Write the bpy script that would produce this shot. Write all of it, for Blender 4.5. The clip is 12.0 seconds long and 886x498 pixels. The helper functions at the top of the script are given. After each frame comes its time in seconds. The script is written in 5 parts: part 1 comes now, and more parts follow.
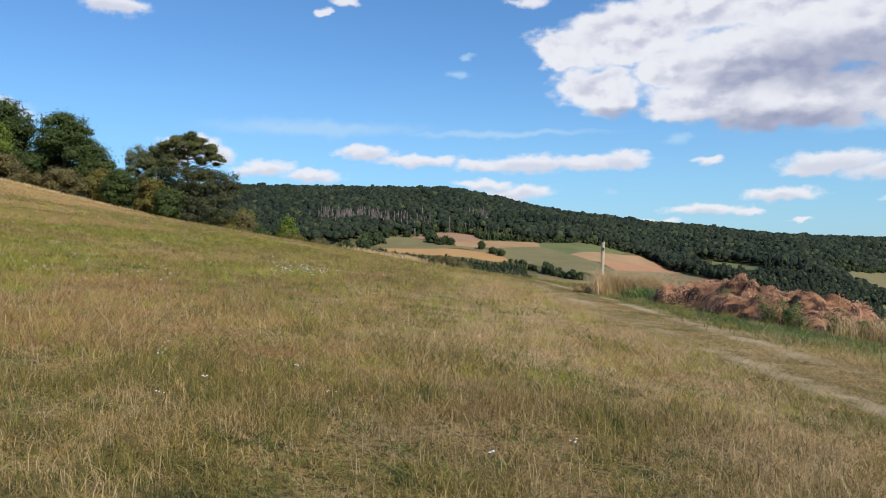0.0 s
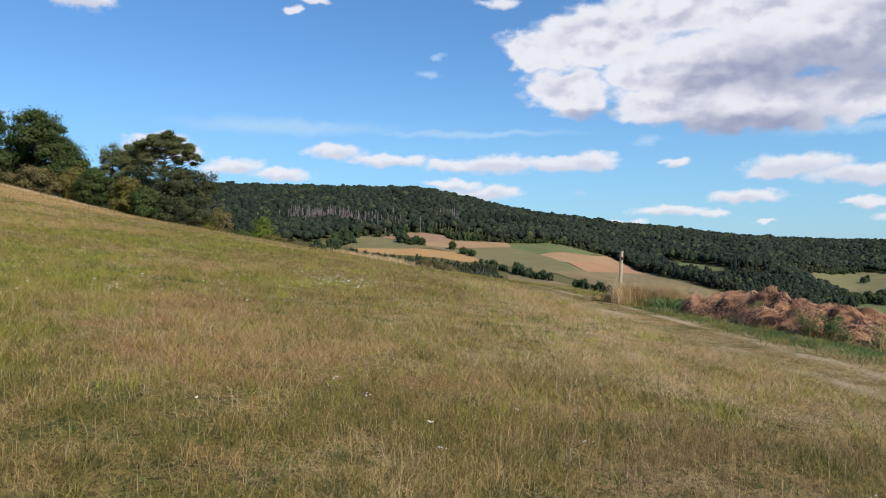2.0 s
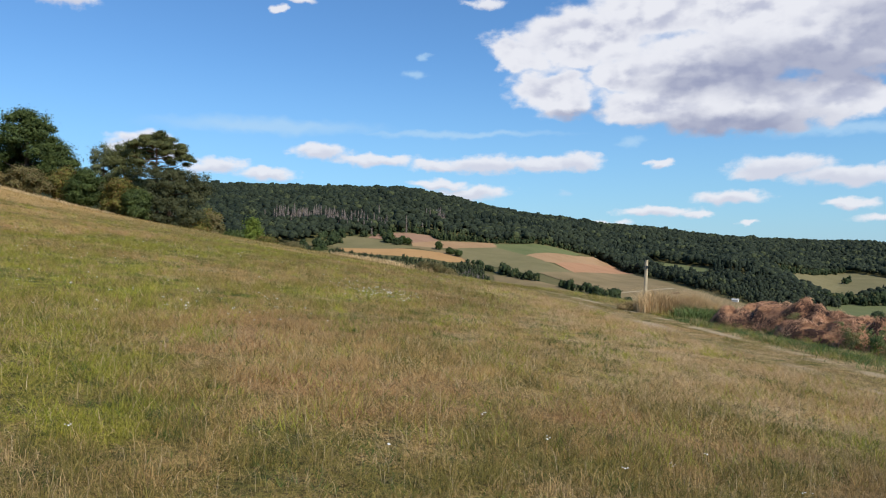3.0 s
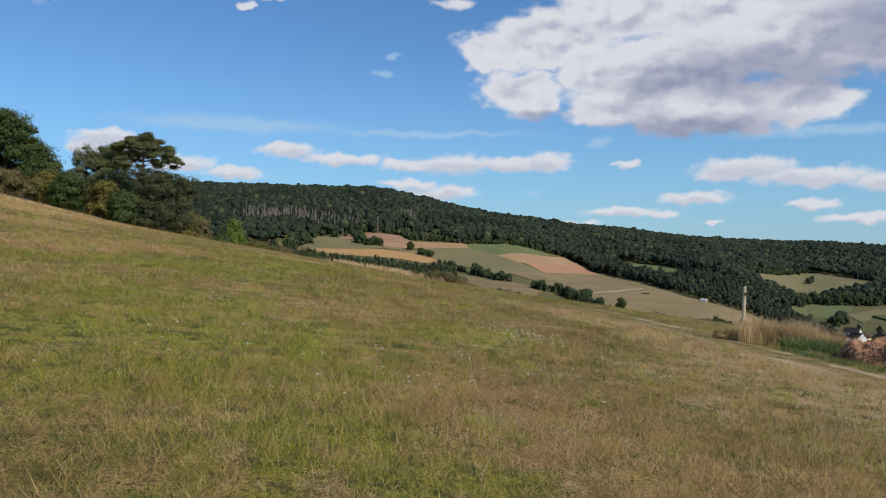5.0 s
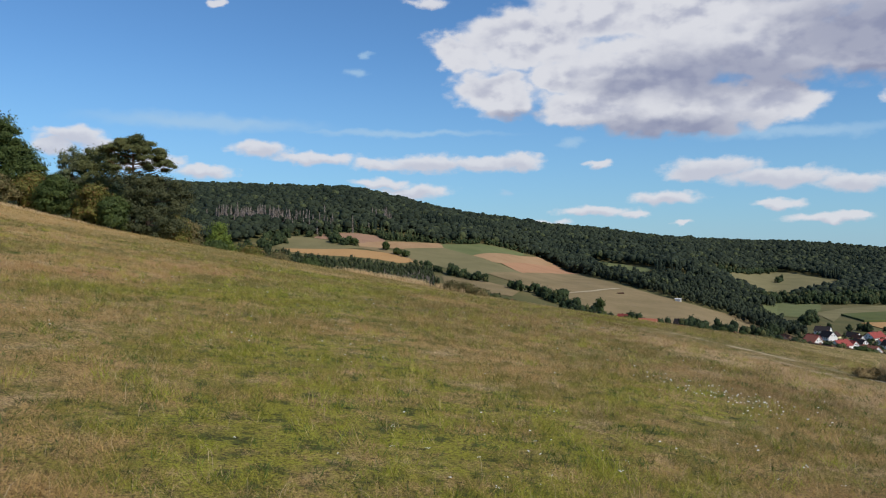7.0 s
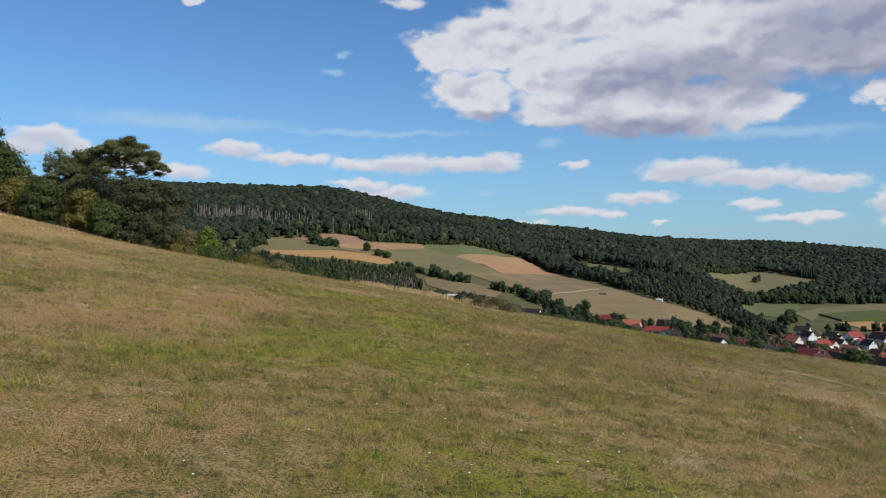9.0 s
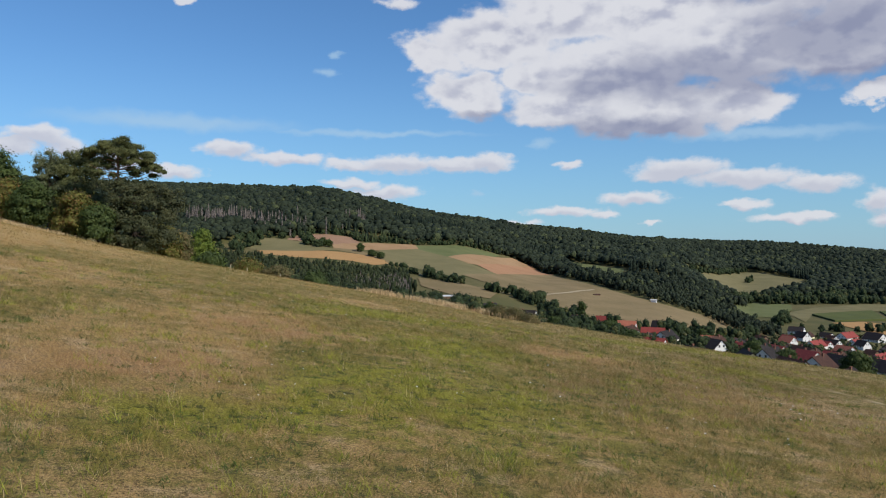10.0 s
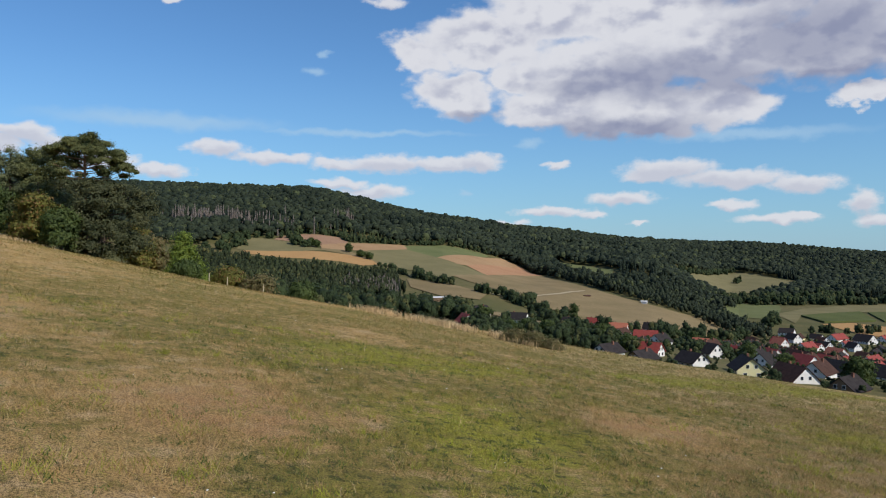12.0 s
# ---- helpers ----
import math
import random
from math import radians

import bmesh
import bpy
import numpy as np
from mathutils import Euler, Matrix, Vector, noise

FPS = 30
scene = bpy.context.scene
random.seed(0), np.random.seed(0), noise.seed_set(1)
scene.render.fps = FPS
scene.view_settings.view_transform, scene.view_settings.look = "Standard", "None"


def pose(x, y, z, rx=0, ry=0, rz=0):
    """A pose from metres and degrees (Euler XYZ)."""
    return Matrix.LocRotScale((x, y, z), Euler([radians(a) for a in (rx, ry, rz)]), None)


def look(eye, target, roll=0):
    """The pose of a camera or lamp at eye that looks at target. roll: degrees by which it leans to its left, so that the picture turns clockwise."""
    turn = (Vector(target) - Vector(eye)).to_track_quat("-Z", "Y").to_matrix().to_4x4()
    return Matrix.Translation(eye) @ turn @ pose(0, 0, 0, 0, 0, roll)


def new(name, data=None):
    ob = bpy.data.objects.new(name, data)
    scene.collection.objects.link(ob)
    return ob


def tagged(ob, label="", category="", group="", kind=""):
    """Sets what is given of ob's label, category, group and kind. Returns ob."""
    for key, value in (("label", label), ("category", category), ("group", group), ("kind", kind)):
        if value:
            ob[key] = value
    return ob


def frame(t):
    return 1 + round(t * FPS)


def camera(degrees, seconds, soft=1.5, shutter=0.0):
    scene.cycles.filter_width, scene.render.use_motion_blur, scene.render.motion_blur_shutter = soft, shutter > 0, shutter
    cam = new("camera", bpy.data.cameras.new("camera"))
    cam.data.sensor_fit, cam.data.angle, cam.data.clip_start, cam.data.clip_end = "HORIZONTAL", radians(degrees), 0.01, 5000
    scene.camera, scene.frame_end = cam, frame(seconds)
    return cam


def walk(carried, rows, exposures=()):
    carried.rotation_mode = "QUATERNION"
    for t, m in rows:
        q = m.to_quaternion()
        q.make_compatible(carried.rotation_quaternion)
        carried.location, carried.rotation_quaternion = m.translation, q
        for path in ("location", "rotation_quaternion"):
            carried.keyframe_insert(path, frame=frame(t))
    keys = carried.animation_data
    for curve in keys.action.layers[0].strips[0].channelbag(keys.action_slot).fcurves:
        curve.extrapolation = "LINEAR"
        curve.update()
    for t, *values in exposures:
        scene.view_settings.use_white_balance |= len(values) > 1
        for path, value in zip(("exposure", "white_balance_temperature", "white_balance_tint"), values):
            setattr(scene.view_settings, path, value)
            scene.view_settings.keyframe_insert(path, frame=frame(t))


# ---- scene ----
# ---- camera ----
EYE_ROWS = [  # seconds, x, y, z, yaw, pitch, lean
    (0.0, 0.000, 0.000, 1.200, -0.000, 0.055, 0.293),
    (0.5, -0.263, 0.006, 1.245, -0.523, 0.032, 0.218),
    (1.0, -0.665, 0.007, 1.310, -1.134, 0.042, 0.142),
    (1.5, -1.103, 0.013, 1.382, -1.688, 0.055, 0.078),
    (2.0, -1.685, 0.047, 1.499, -2.286, 0.037, 0.044),
    (2.5, -2.276, 0.082, 1.625, -2.801, 0.044, -0.016),
    (3.0, -3.028, 0.188, 1.781, -3.388, 0.040, -0.099),
    (5.0, -6.827, 1.895, 2.616, -5.720, 0.029, -0.154),
    (5.5, -7.750, 2.445, 2.816, -6.214, 0.026, -0.122),
    (6.0, -8.804, 3.168, 3.072, -6.689, 0.025, -0.111),
    (6.5, -9.740, 3.893, 3.292, -7.128, 0.013, -0.099),
    (7.0, -10.792, 4.926, 3.548, -7.767, -0.013, -0.090),
    (9.0, -14.429, 10.411, 4.628, -9.388, 0.003, 0.004),
    (9.5, -15.044, 12.100, 4.903, -9.686, -0.001, 0.011),
    (10.0, -15.588, 14.107, 5.196, -9.941, 0.016, 0.017),
    (10.5, -15.878, 16.008, 5.437, -10.196, 0.028, 0.004),
    (11.0, -15.977, 18.269, 5.718, -10.503, 0.020, 0.013),
    (11.5, -15.840, 20.381, 5.950, -10.672, 0.017, -0.038),
    (12.0, -15.426, 22.828, 6.188, -10.828, 0.004, -0.082),
]
cam = camera(60.6, 12.0, 1.1)
walk(cam, [(t, pose(x, y, z, 90 + pitch, lean, yaw)) for t, x, y, z, yaw, pitch, lean in EYE_ROWS],
     [(0.0, 0.05), (3.0, 0.03), (5.0, -0.20), (9.0, -0.21), (12.0, -0.20)])

# ---- sky and sun ----
SUN_BEARING, SUN_HEIGHT = 138.0, 40.0   # degrees clockwise from +y; degrees over the horizon
# clouds: bearing, height over the horizon, half width, half height, all in degrees
BIG_CLOUD = [
    (14.3, 15.4, 5.9, 2.4), (19.3, 17.2, 6.2, 2.6), (25.5, 17.0, 7.1, 3.2), (31.2, 14.2, 5.6, 3.2), (11.6, 11.7, 3.3, 2.0), (9.0, 14.7, 2.7, 1.5),
    (19.3, 10.5, 4.6, 1.7), (25.0, 9.8, 7.1, 2.0), (30.9, 10.1, 3.6, 1.8), (38.5, 13.8, 6.6, 3.2), (40.6, 10.2, 2.4, 0.7), (22.5, 12.9, 7.5, 2.6), (17.0, 12.7, 2.6, 1.4),
    (46.0, 14.5, 7.0, 4.0), (36.0, 18.6, 8.0, 3.0), (56.0, 16.0, 8.0, 4.0),
]
CLOUDS = [
    (-5.8, 7.25, 2.5, 0.6), (-1.8, 6.68, 3.7, 0.48), (3.2, 6.28, 2.5, 0.44), (6.6, 6.40, 3.8, 0.74), (10.9, 6.36, 3.0, 0.62), (13.5, 6.56, 2.0, 0.68),
    (3.0, 4.95, 2.4, 0.42), (5.6, 4.3, 3.0, 0.6), (19.3, 6.12, 1.0, 0.42), (27.4, 5.8, 3.6, 0.84), (31.6, 5.0, 4.4, 0.8), (36.3, 4.5, 2.8, 0.66),
    (25.9, 5.32, 2.2, 0.53), (24.1, 3.67, 2.8, 0.55), (18.9, 2.85, 3.1, 0.44), (21.8, 2.62, 1.4, 0.32), (31.6, 3.16, 1.9, 0.38), (34.5, 2.2, 2.8, 0.38),
    (36.3, 2.36, 1.2, 0.3), (39.8, 3.2, 1.3, 0.9), (40.4, 2.0, 1.6, 0.5), (15.8, 1.9, 2.0, 0.32), (25.5, 1.9, 0.8, 0.2),
    (-18.2, 7.65, 2.6, 0.66), (-19.5, 6.9, 1.6, 0.62), (-9.6, 5.55, 2.2, 0.5), (-13.2, 6.0, 2.4, 0.6), (-16.4, 7.0, 1.6, 0.8), (6.6, 18.0, 1.7, 0.4),
    (-23.3, 16.6, 2.2, 0.7), (-9.0, 17.3, 0.7, 0.3), (-7.2, 18.0, 1.3, 0.35), (62.0, 5.0, 6.0, 1.0), (75.0, 6.0, 6.0, 1.0), (-32.0, 9.0, 4.0, 1.2),
    (95.0, 16.0, 12.0, 4.0), (-70.0, 14.0, 12.0, 3.0), (150.0, 20.0, 14.0, 5.0), (-130.0, 18.0, 12.0, 4.0),
]
# grey bases and folds of the large cloud
FOLDS = [(27.4, 12.3, 6.4, 1.5), (22.0, 11.9, 3.4, 0.7), (23.0, 8.5, 6.6, 0.95), (37.0, 14.4, 5.0, 2.2), (31.0, 11.7, 4.8, 1.0), (13.0, 10.0, 2.0, 0.5),
         (38.0, 11.4, 4.0, 0.8), (44.0, 13.0, 5.0, 1.6), (33.0, 17.6, 3.5, 0.9)]
VEILS = [(2.0, 14.25, 0.6, 0.26), (1.2, 12.9, 0.9, 0.42), (-9.6, 9.0, 9.5, 0.75), (4.5, 8.6, 9.5, 0.32), (17.3, 7.9, 1.5, 0.4), (12.2, 4.1, 0.6, 0.3), (33.0, 8.0, 8.0, 0.5)]

world = bpy.data.worlds.new("sky")
scene.world = world
world.use_nodes = True


def node(nt, kind, **inputs):
    """Adds a shader node; inputs by name (spaces as _) or i0, i1 by index."""
    n = nt.nodes.new(kind)
    for key, value in inputs.items():
        if key[0] == "i" and key[1:].isdigit():
            sock = n.inputs[int(key[1:])]
        else:
            sock = n.inputs[key.replace("_", " ")]
        if isinstance(value, bpy.types.NodeSocket):
            nt.links.new(value, sock)
        else:
            sock.default_value = value
    return n


def maths(nt, op, a, b=0.0, c=0.0, clamp=False):
    n = node(nt, "ShaderNodeMath", i0=a, i1=b, i2=c)
    n.operation, n.use_clamp = op, clamp
    return n.outputs[0]


def vector(nt, op, a, b=(0, 0, 0), c=(0, 0, 0)):
    n = node(nt, "ShaderNodeVectorMath", i0=a, i1=b)
    n.operation = op
    if op == "MULTIPLY_ADD":
        if isinstance(c, bpy.types.NodeSocket):
            nt.links.new(c, n.inputs[2])
        else:
            n.inputs[2].default_value = c
    return n.outputs["Value"] if op in ("LENGTH", "DOT_PRODUCT", "DISTANCE") else n.outputs[0]


def smooth(nt, value, lo, hi, out_lo=0.0, out_hi=1.0):
    n = node(nt, "ShaderNodeMapRange", Value=value, From_Min=lo, From_Max=hi, To_Min=out_lo, To_Max=out_hi)
    n.interpolation_type = "SMOOTHSTEP"
    return n.outputs[0]


def noise_tex(nt, where, scale, detail=4.0, rough=0.55, lacunarity=2.0):
    n = node(nt, "ShaderNodeTexNoise", Vector=where, Scale=scale, Detail=detail, Roughness=rough, Lacunarity=lacunarity)
    return n.outputs[0], n.outputs[1]


def mix(nt, fac, a, b, blend="MIX"):
    n = nt.nodes.new("ShaderNodeMix")
    n.data_type, n.blend_type = "RGBA", blend
    for sock, value in ((n.inputs[0], fac), (n.inputs[6], a), (n.inputs[7], b)):
        if isinstance(value, bpy.types.NodeSocket):
            nt.links.new(value, sock)
        else:
            sock.default_value = (*value, 1.0) if isinstance(value, tuple) and len(value) == 3 else value
    return n.outputs[2]


def nearest_blob(nt, where, blobs):
    """How far, in its own radii, the place lies from the nearest of some ellipses."""
    least = None
    for a, b, ra, rb in blobs:
        far = vector(nt, "LENGTH", vector(nt, "MULTIPLY_ADD", where, (1 / ra, 1 / rb, 0), (-a / ra, -b / rb, 0)))
        least = far if least is None else maths(nt, "SMOOTH_MIN", least, far, 0.25)
    return least


def make_sky(nt):
    nt.nodes.clear()
    sky = nt.nodes.new("ShaderNodeTexSky")
    sky.sky_type, sky.sun_disc, sky.sun_elevation, sky.sun_rotation = "NISHITA", False, radians(SUN_HEIGHT), radians(SUN_BEARING)
    sky.altitude, sky.air_density, sky.dust_density, sky.ozone_density = 300.0, 1.1, 0.15, 3.0
    spot = node(nt, "ShaderNodeTexCoord").outputs["Generated"]
    xyz = node(nt, "ShaderNodeSeparateXYZ", Vector=spot)
    bearing = maths(nt, "MULTIPLY", maths(nt, "ARCTAN2", xyz.outputs[0], xyz.outputs[1]), 57.2958)
    up = maths(nt, "MULTIPLY", maths(nt, "ARCSINE", xyz.outputs[2]), 57.2958)
    flat = node(nt, "ShaderNodeCombineXYZ", X=bearing, Y=up, Z=0.0).outputs[0]
    stretched = vector(nt, "MULTIPLY", flat, (1.0, 1.5, 1.0))
    centre = (0.5, 0.5, 0.5)
    _, roll3 = noise_tex(nt, stretched, 0.22, 2.0, 0.5)
    _, puff3 = noise_tex(nt, stretched, 0.55, 6.0, 0.50)
    roll = vector(nt, "SUBTRACT", roll3, centre)
    puff = vector(nt, "SUBTRACT", puff3, centre)
    bulk = vector(nt, "ADD", flat, vector(nt, "ADD", vector(nt, "MULTIPLY", roll, (3.0, 1.6, 0.0)), vector(nt, "MULTIPLY", puff, (3.0, 2.2, 0.0))))
    where = vector(nt, "ADD", flat, vector(nt, "MULTIPLY", puff, (2.6, 1.25, 0.0)))
    # heaped billows, with a side towards the light and one away from it
    billow, _ = noise_tex(nt, stretched, 0.38, 6.0, 0.50)
    ahead, _ = noise_tex(nt, vector(nt, "ADD", stretched, (-0.5, 0.9, 0.0)), 0.38, 3.0, 0.45)
    far_big = nearest_blob(nt, bulk, BIG_CLOUD)
    depth_big = maths(nt, "ADD", maths(nt, "SUBTRACT", 1.02, far_big), maths(nt, "MULTIPLY_ADD", billow, 0.60, -0.30))
    wisp, _ = noise_tex(nt, stretched, 1.5, 5.0, 0.6)
    depth_small = maths(nt, "ADD", maths(nt, "SUBTRACT", 1.12, nearest_blob(nt, where, CLOUDS)), maths(nt, "MULTIPLY_ADD", wisp, 0.60, -0.30))
    cover = maths(nt, "MAXIMUM", smooth(nt, depth_big, -0.06, 0.30), smooth(nt, depth_small, -0.03, 0.60, 0.0, 0.95))
    # grey bases and folds of the clouds
    fold = vector(nt, "ADD", flat, vector(nt, "ADD", vector(nt, "MULTIPLY", roll, (3.0, 1.4, 0.0)), vector(nt, "MULTIPLY", puff, (2.6, 1.6, 0.0))))
    grey_big = smooth(nt, nearest_blob(nt, fold, FOLDS), 1.75, 0.45)
    under = vector(nt, "ADD", where, (0.1, 0.42, 0.0))
    grey_small = smooth(nt, nearest_blob(nt, under, CLOUDS), 1.05, 0.35)
    turned_away = smooth(nt, maths(nt, "SUBTRACT", ahead, billow), -0.10, 0.20)
    inner = maths(nt, "MULTIPLY", smooth(nt, depth_big, 0.15, 0.75), turned_away)
    tone = mix(nt, maths(nt, "MULTIPLY", inner, 0.85), (8.9, 9.0, 9.6), (5.0, 5.3, 6.8))
    tone = mix(nt, maths(nt, "MULTIPLY", grey_small, 0.55), tone, (5.6, 5.8, 7.2))
    tone = mix(nt, maths(nt, "MULTIPLY", grey_big, maths(nt, "MULTIPLY_ADD", turned_away, 0.20, 0.76)), tone, (3.3, 3.6, 5.2))
    veil = maths(nt, "MULTIPLY", smooth(nt, maths(nt, "SUBTRACT", 1.15, nearest_blob(nt, where, VEILS)), 0.0, 1.0), 0.62)
    low = maths(nt, "MULTIPLY", smooth(nt, up, 15.0, -1.0), 0.50)
    seen = mix(nt, low, mix(nt, 1.0, sky.outputs[0], SKY_TINT, "MULTIPLY"), (2.95, 5.75, 9.0))
    seen = mix(nt, veil, seen, (5.0, 7.3, 9.6))
    seen = mix(nt, maths(nt, "MULTIPLY", cover, 0.97), seen, tone)
    back = node(nt, "ShaderNodeBackground", Color=seen, Strength=0.092)
    nt.links.new(back.outputs[0], node(nt, "ShaderNodeOutputWorld").inputs[0])


SKY_TINT = (0.77, 1.14, 1.48)
make_sky(world.node_tree)

sun = new("sun", bpy.data.lights.new("sun", "SUN"))
sun.data.energy, sun.data.angle, sun.data.color = 4.7, radians(0.5), (1.0, 0.92, 0.80)
a, e = radians(SUN_BEARING), radians(SUN_HEIGHT)
sun.matrix_world = look((0, 0, 60), (-50 * math.sin(a) * math.cos(e), -50 * math.cos(a) * math.cos(e), 60 - 50 * math.sin(e)))

# ---- materials ----
DRY = [(2.3, 6.0, 0.8, 2.4), (2.1, 11.0, 1.2, 5.0), (2.0, 20.0, 1.6, 7.0), (1.2, 31.0, 2.2, 6.0), (-1.5, 36.0, 2.5, 4.0), (-20.0, 34.0, 3.2, 7.0), (-18.0, 42.0, 3.6, 5.0),
       (-28.0, 50.0, 5.0, 7.0), (-40.0, 76.0, 12.0, 13.0), (-50.0, 94.0, 18.0, 13.0), (-12.0, 62.0, 3.0, 3.0), (-4.5, 44.0, 2.5, 2.5), (-7.0, 86.0, 14.0, 5.0)]
LUSH = [(-10.0, 14.0, 4.5, 6.5), (-11.5, 20.0, 3.5, 4.0), (-6.8, 8.5, 1.8, 3.0), (-5.6, 5.5, 0.9, 0.8), (-12.5, 31.0, 3.5, 5.0), (-11.0, 41.0, 3.0, 6.0), (-11.0, 54.0, 6.0, 4.0),
        (-17.0, 28.0, 3.0, 3.0), (4.0, 59.5, 5.0, 2.4), (11.0, 63.0, 6.0, 2.8), (19.0, 67.0, 6.0, 3.2), (3.9, 45.0, 3.0, 3.0), (-4.6, 18.4, 2.0, 2.5), (-15.0, 30.0, 3.0, 4.0)]
# brownish grass; its dark tone also paints in the shading between blades
TIRED_SHADY = [(-2.5, 36.0, 5.0, 6.0), (-7.5, 34.0, 2.0, 3.0), (-1.0, 22.0, 2.5, 5.0), (0.5, 41.0, 5.0, 5.0), (-4.0, 13.5, 1.6, 1.6), (7.0, 50.0, 8.0, 5.0), (0.6, 5.0, 1.6, 1.4)]
RUST = [(-3.0, 7.8, 2.2, 1.2), (-5.0, 11.0, 1.6, 1.8), (-19.0, 31.0, 3.0, 3.0), (-17.0, 41.0, 2.5, 3.5), (-5.0, 44.0, 2.0, 2.0), (-1.2, 6.4, 1.0, 0.8)]


def material(name):
    m = bpy.data.materials.new(name)
    m.use_nodes = True
    m.node_tree.nodes.clear()
    return m, m.node_tree


def finish(nt, colour, rough=0.8, normal=None, metallic=0.0, specular=0.3, thin=0.0):
    bsdf = node(nt, "ShaderNodeBsdfPrincipled", Base_Color=colour, Roughness=rough, Metallic=metallic)
    bsdf.inputs["Specular IOR Level"].default_value = specular
    if normal is not None:
        nt.links.new(normal, bsdf.inputs["Normal"])
    shader = bsdf.outputs[0]
    if thin:
        leaf = node(nt, "ShaderNodeBsdfTranslucent", Color=colour)
        both = nt.nodes.new("ShaderNodeMixShader")
        both.inputs[0].default_value = thin
        nt.links.new(shader, both.inputs[1])
        nt.links.new(leaf.outputs[0], both.inputs[2])
        shader = both.outputs[0]
    nt.links.new(shader, node(nt, "ShaderNodeOutputMaterial").inputs[0])


def bump(nt, value, strength=0.5, distance=0.05):
    return node(nt, "ShaderNodeBump", Strength=strength, Distance=distance, Height=value).outputs[0]


def spot_of(nt):
    return node(nt, "ShaderNodeTexCoord").outputs["Object"]


def plain(name, dark, light, scale=3.0, rough=0.8, fine=40.0, relief=0.3, distance=0.02, metallic=0.0, specular=0.3):
    """A surface with variation at two scales and a fine relief."""
    m, nt = material(name)
    where = spot_of(nt)
    broad, _ = noise_tex(nt, where, scale, 4.0)
    grain, _ = noise_tex(nt, where, fine, 3.0)
    fac = smooth(nt, maths(nt, "MULTIPLY_ADD", grain, 0.5, maths(nt, "MULTIPLY", broad, 0.6)), 0.3, 0.8)
    finish(nt, mix(nt, fac, dark, light), rough, bump(nt, grain, relief, distance), metallic, specular)
    return m


def patch_masks(nt, where):
    """Dry, lush and track shares of the meadow at a place of the plan."""
    flat = vector(nt, "MULTIPLY", where, (1, 1, 0))
    _, warp = noise_tex(nt, flat, 0.35, 4.0, 0.6)
    warped = vector(nt, "ADD", flat, vector(nt, "MULTIPLY", vector(nt, "SUBTRACT", warp, (0.5, 0.5, 0.5)), (4.5, 4.5, 0)))
    small, _ = noise_tex(nt, flat, 1.1, 5.0, 0.6)
    middle, _ = noise_tex(nt, flat, 0.33, 4.0, 0.6)
    dry = smooth(nt, nearest_blob(nt, warped, DRY), 1.45, 0.5)
    lush = smooth(nt, nearest_blob(nt, warped, LUSH), 1.3, 0.4)
    lush = maths(nt, "MULTIPLY", lush, smooth(nt, small, 0.38, 0.58, 0.35, 1.0))
    dry = maths(nt, "MULTIPLY", dry, maths(nt, "MULTIPLY_ADD", lush, -0.7, 1.0))
    xyz = node(nt, "ShaderNodeSeparateXYZ", Vector=where)
    back = maths(nt, "MAXIMUM", maths(nt, "SUBTRACT", 20.0, xyz.outputs[1]), 0.0)
    line = maths(nt, "MULTIPLY_ADD", maths(nt, "MULTIPLY", back, back), 0.002, 4.1)
    aside = maths(nt, "SUBTRACT", xyz.outputs[0], line)
    off = maths(nt, "ABSOLUTE", maths(nt, "SUBTRACT", maths(nt, "ABSOLUTE", aside), 0.66))
    rut = smooth(nt, maths(nt, "ADD", off, maths(nt, "MULTIPLY_ADD", small, 1.2, -0.6)), 0.34, 0.05)
    trodden = maths(nt, "MULTIPLY", smooth(nt, maths(nt, "ADD", maths(nt, "ABSOLUTE", aside), maths(nt, "MULTIPLY_ADD", small, 1.0, -0.5)), 1.35, 0.85), smooth(nt, xyz.outputs[1], 46.0, 34.0))
    worn, _ = noise_tex(nt, flat, 0.45, 3.0, 0.6)
    rut = maths(nt, "MULTIPLY", maths(nt, "MULTIPLY", rut, smooth(nt, worn, 0.46, 0.60, 0.04, 0.70)), smooth(nt, xyz.outputs[1], 48.0, 34.0))
    tired_shady = maths(nt, "MULTIPLY", smooth(nt, nearest_blob(nt, warped, TIRED_SHADY), 1.4, 0.5), smooth(nt, middle, 0.35, 0.6, 0.5, 1.0))
    rust = maths(nt, "MULTIPLY", smooth(nt, nearest_blob(nt, warped, RUST), 1.4, 0.4), smooth(nt, small, 0.40, 0.58, 0.2, 0.9))
    return dry, lush, rut, tired_shady, trodden, rust


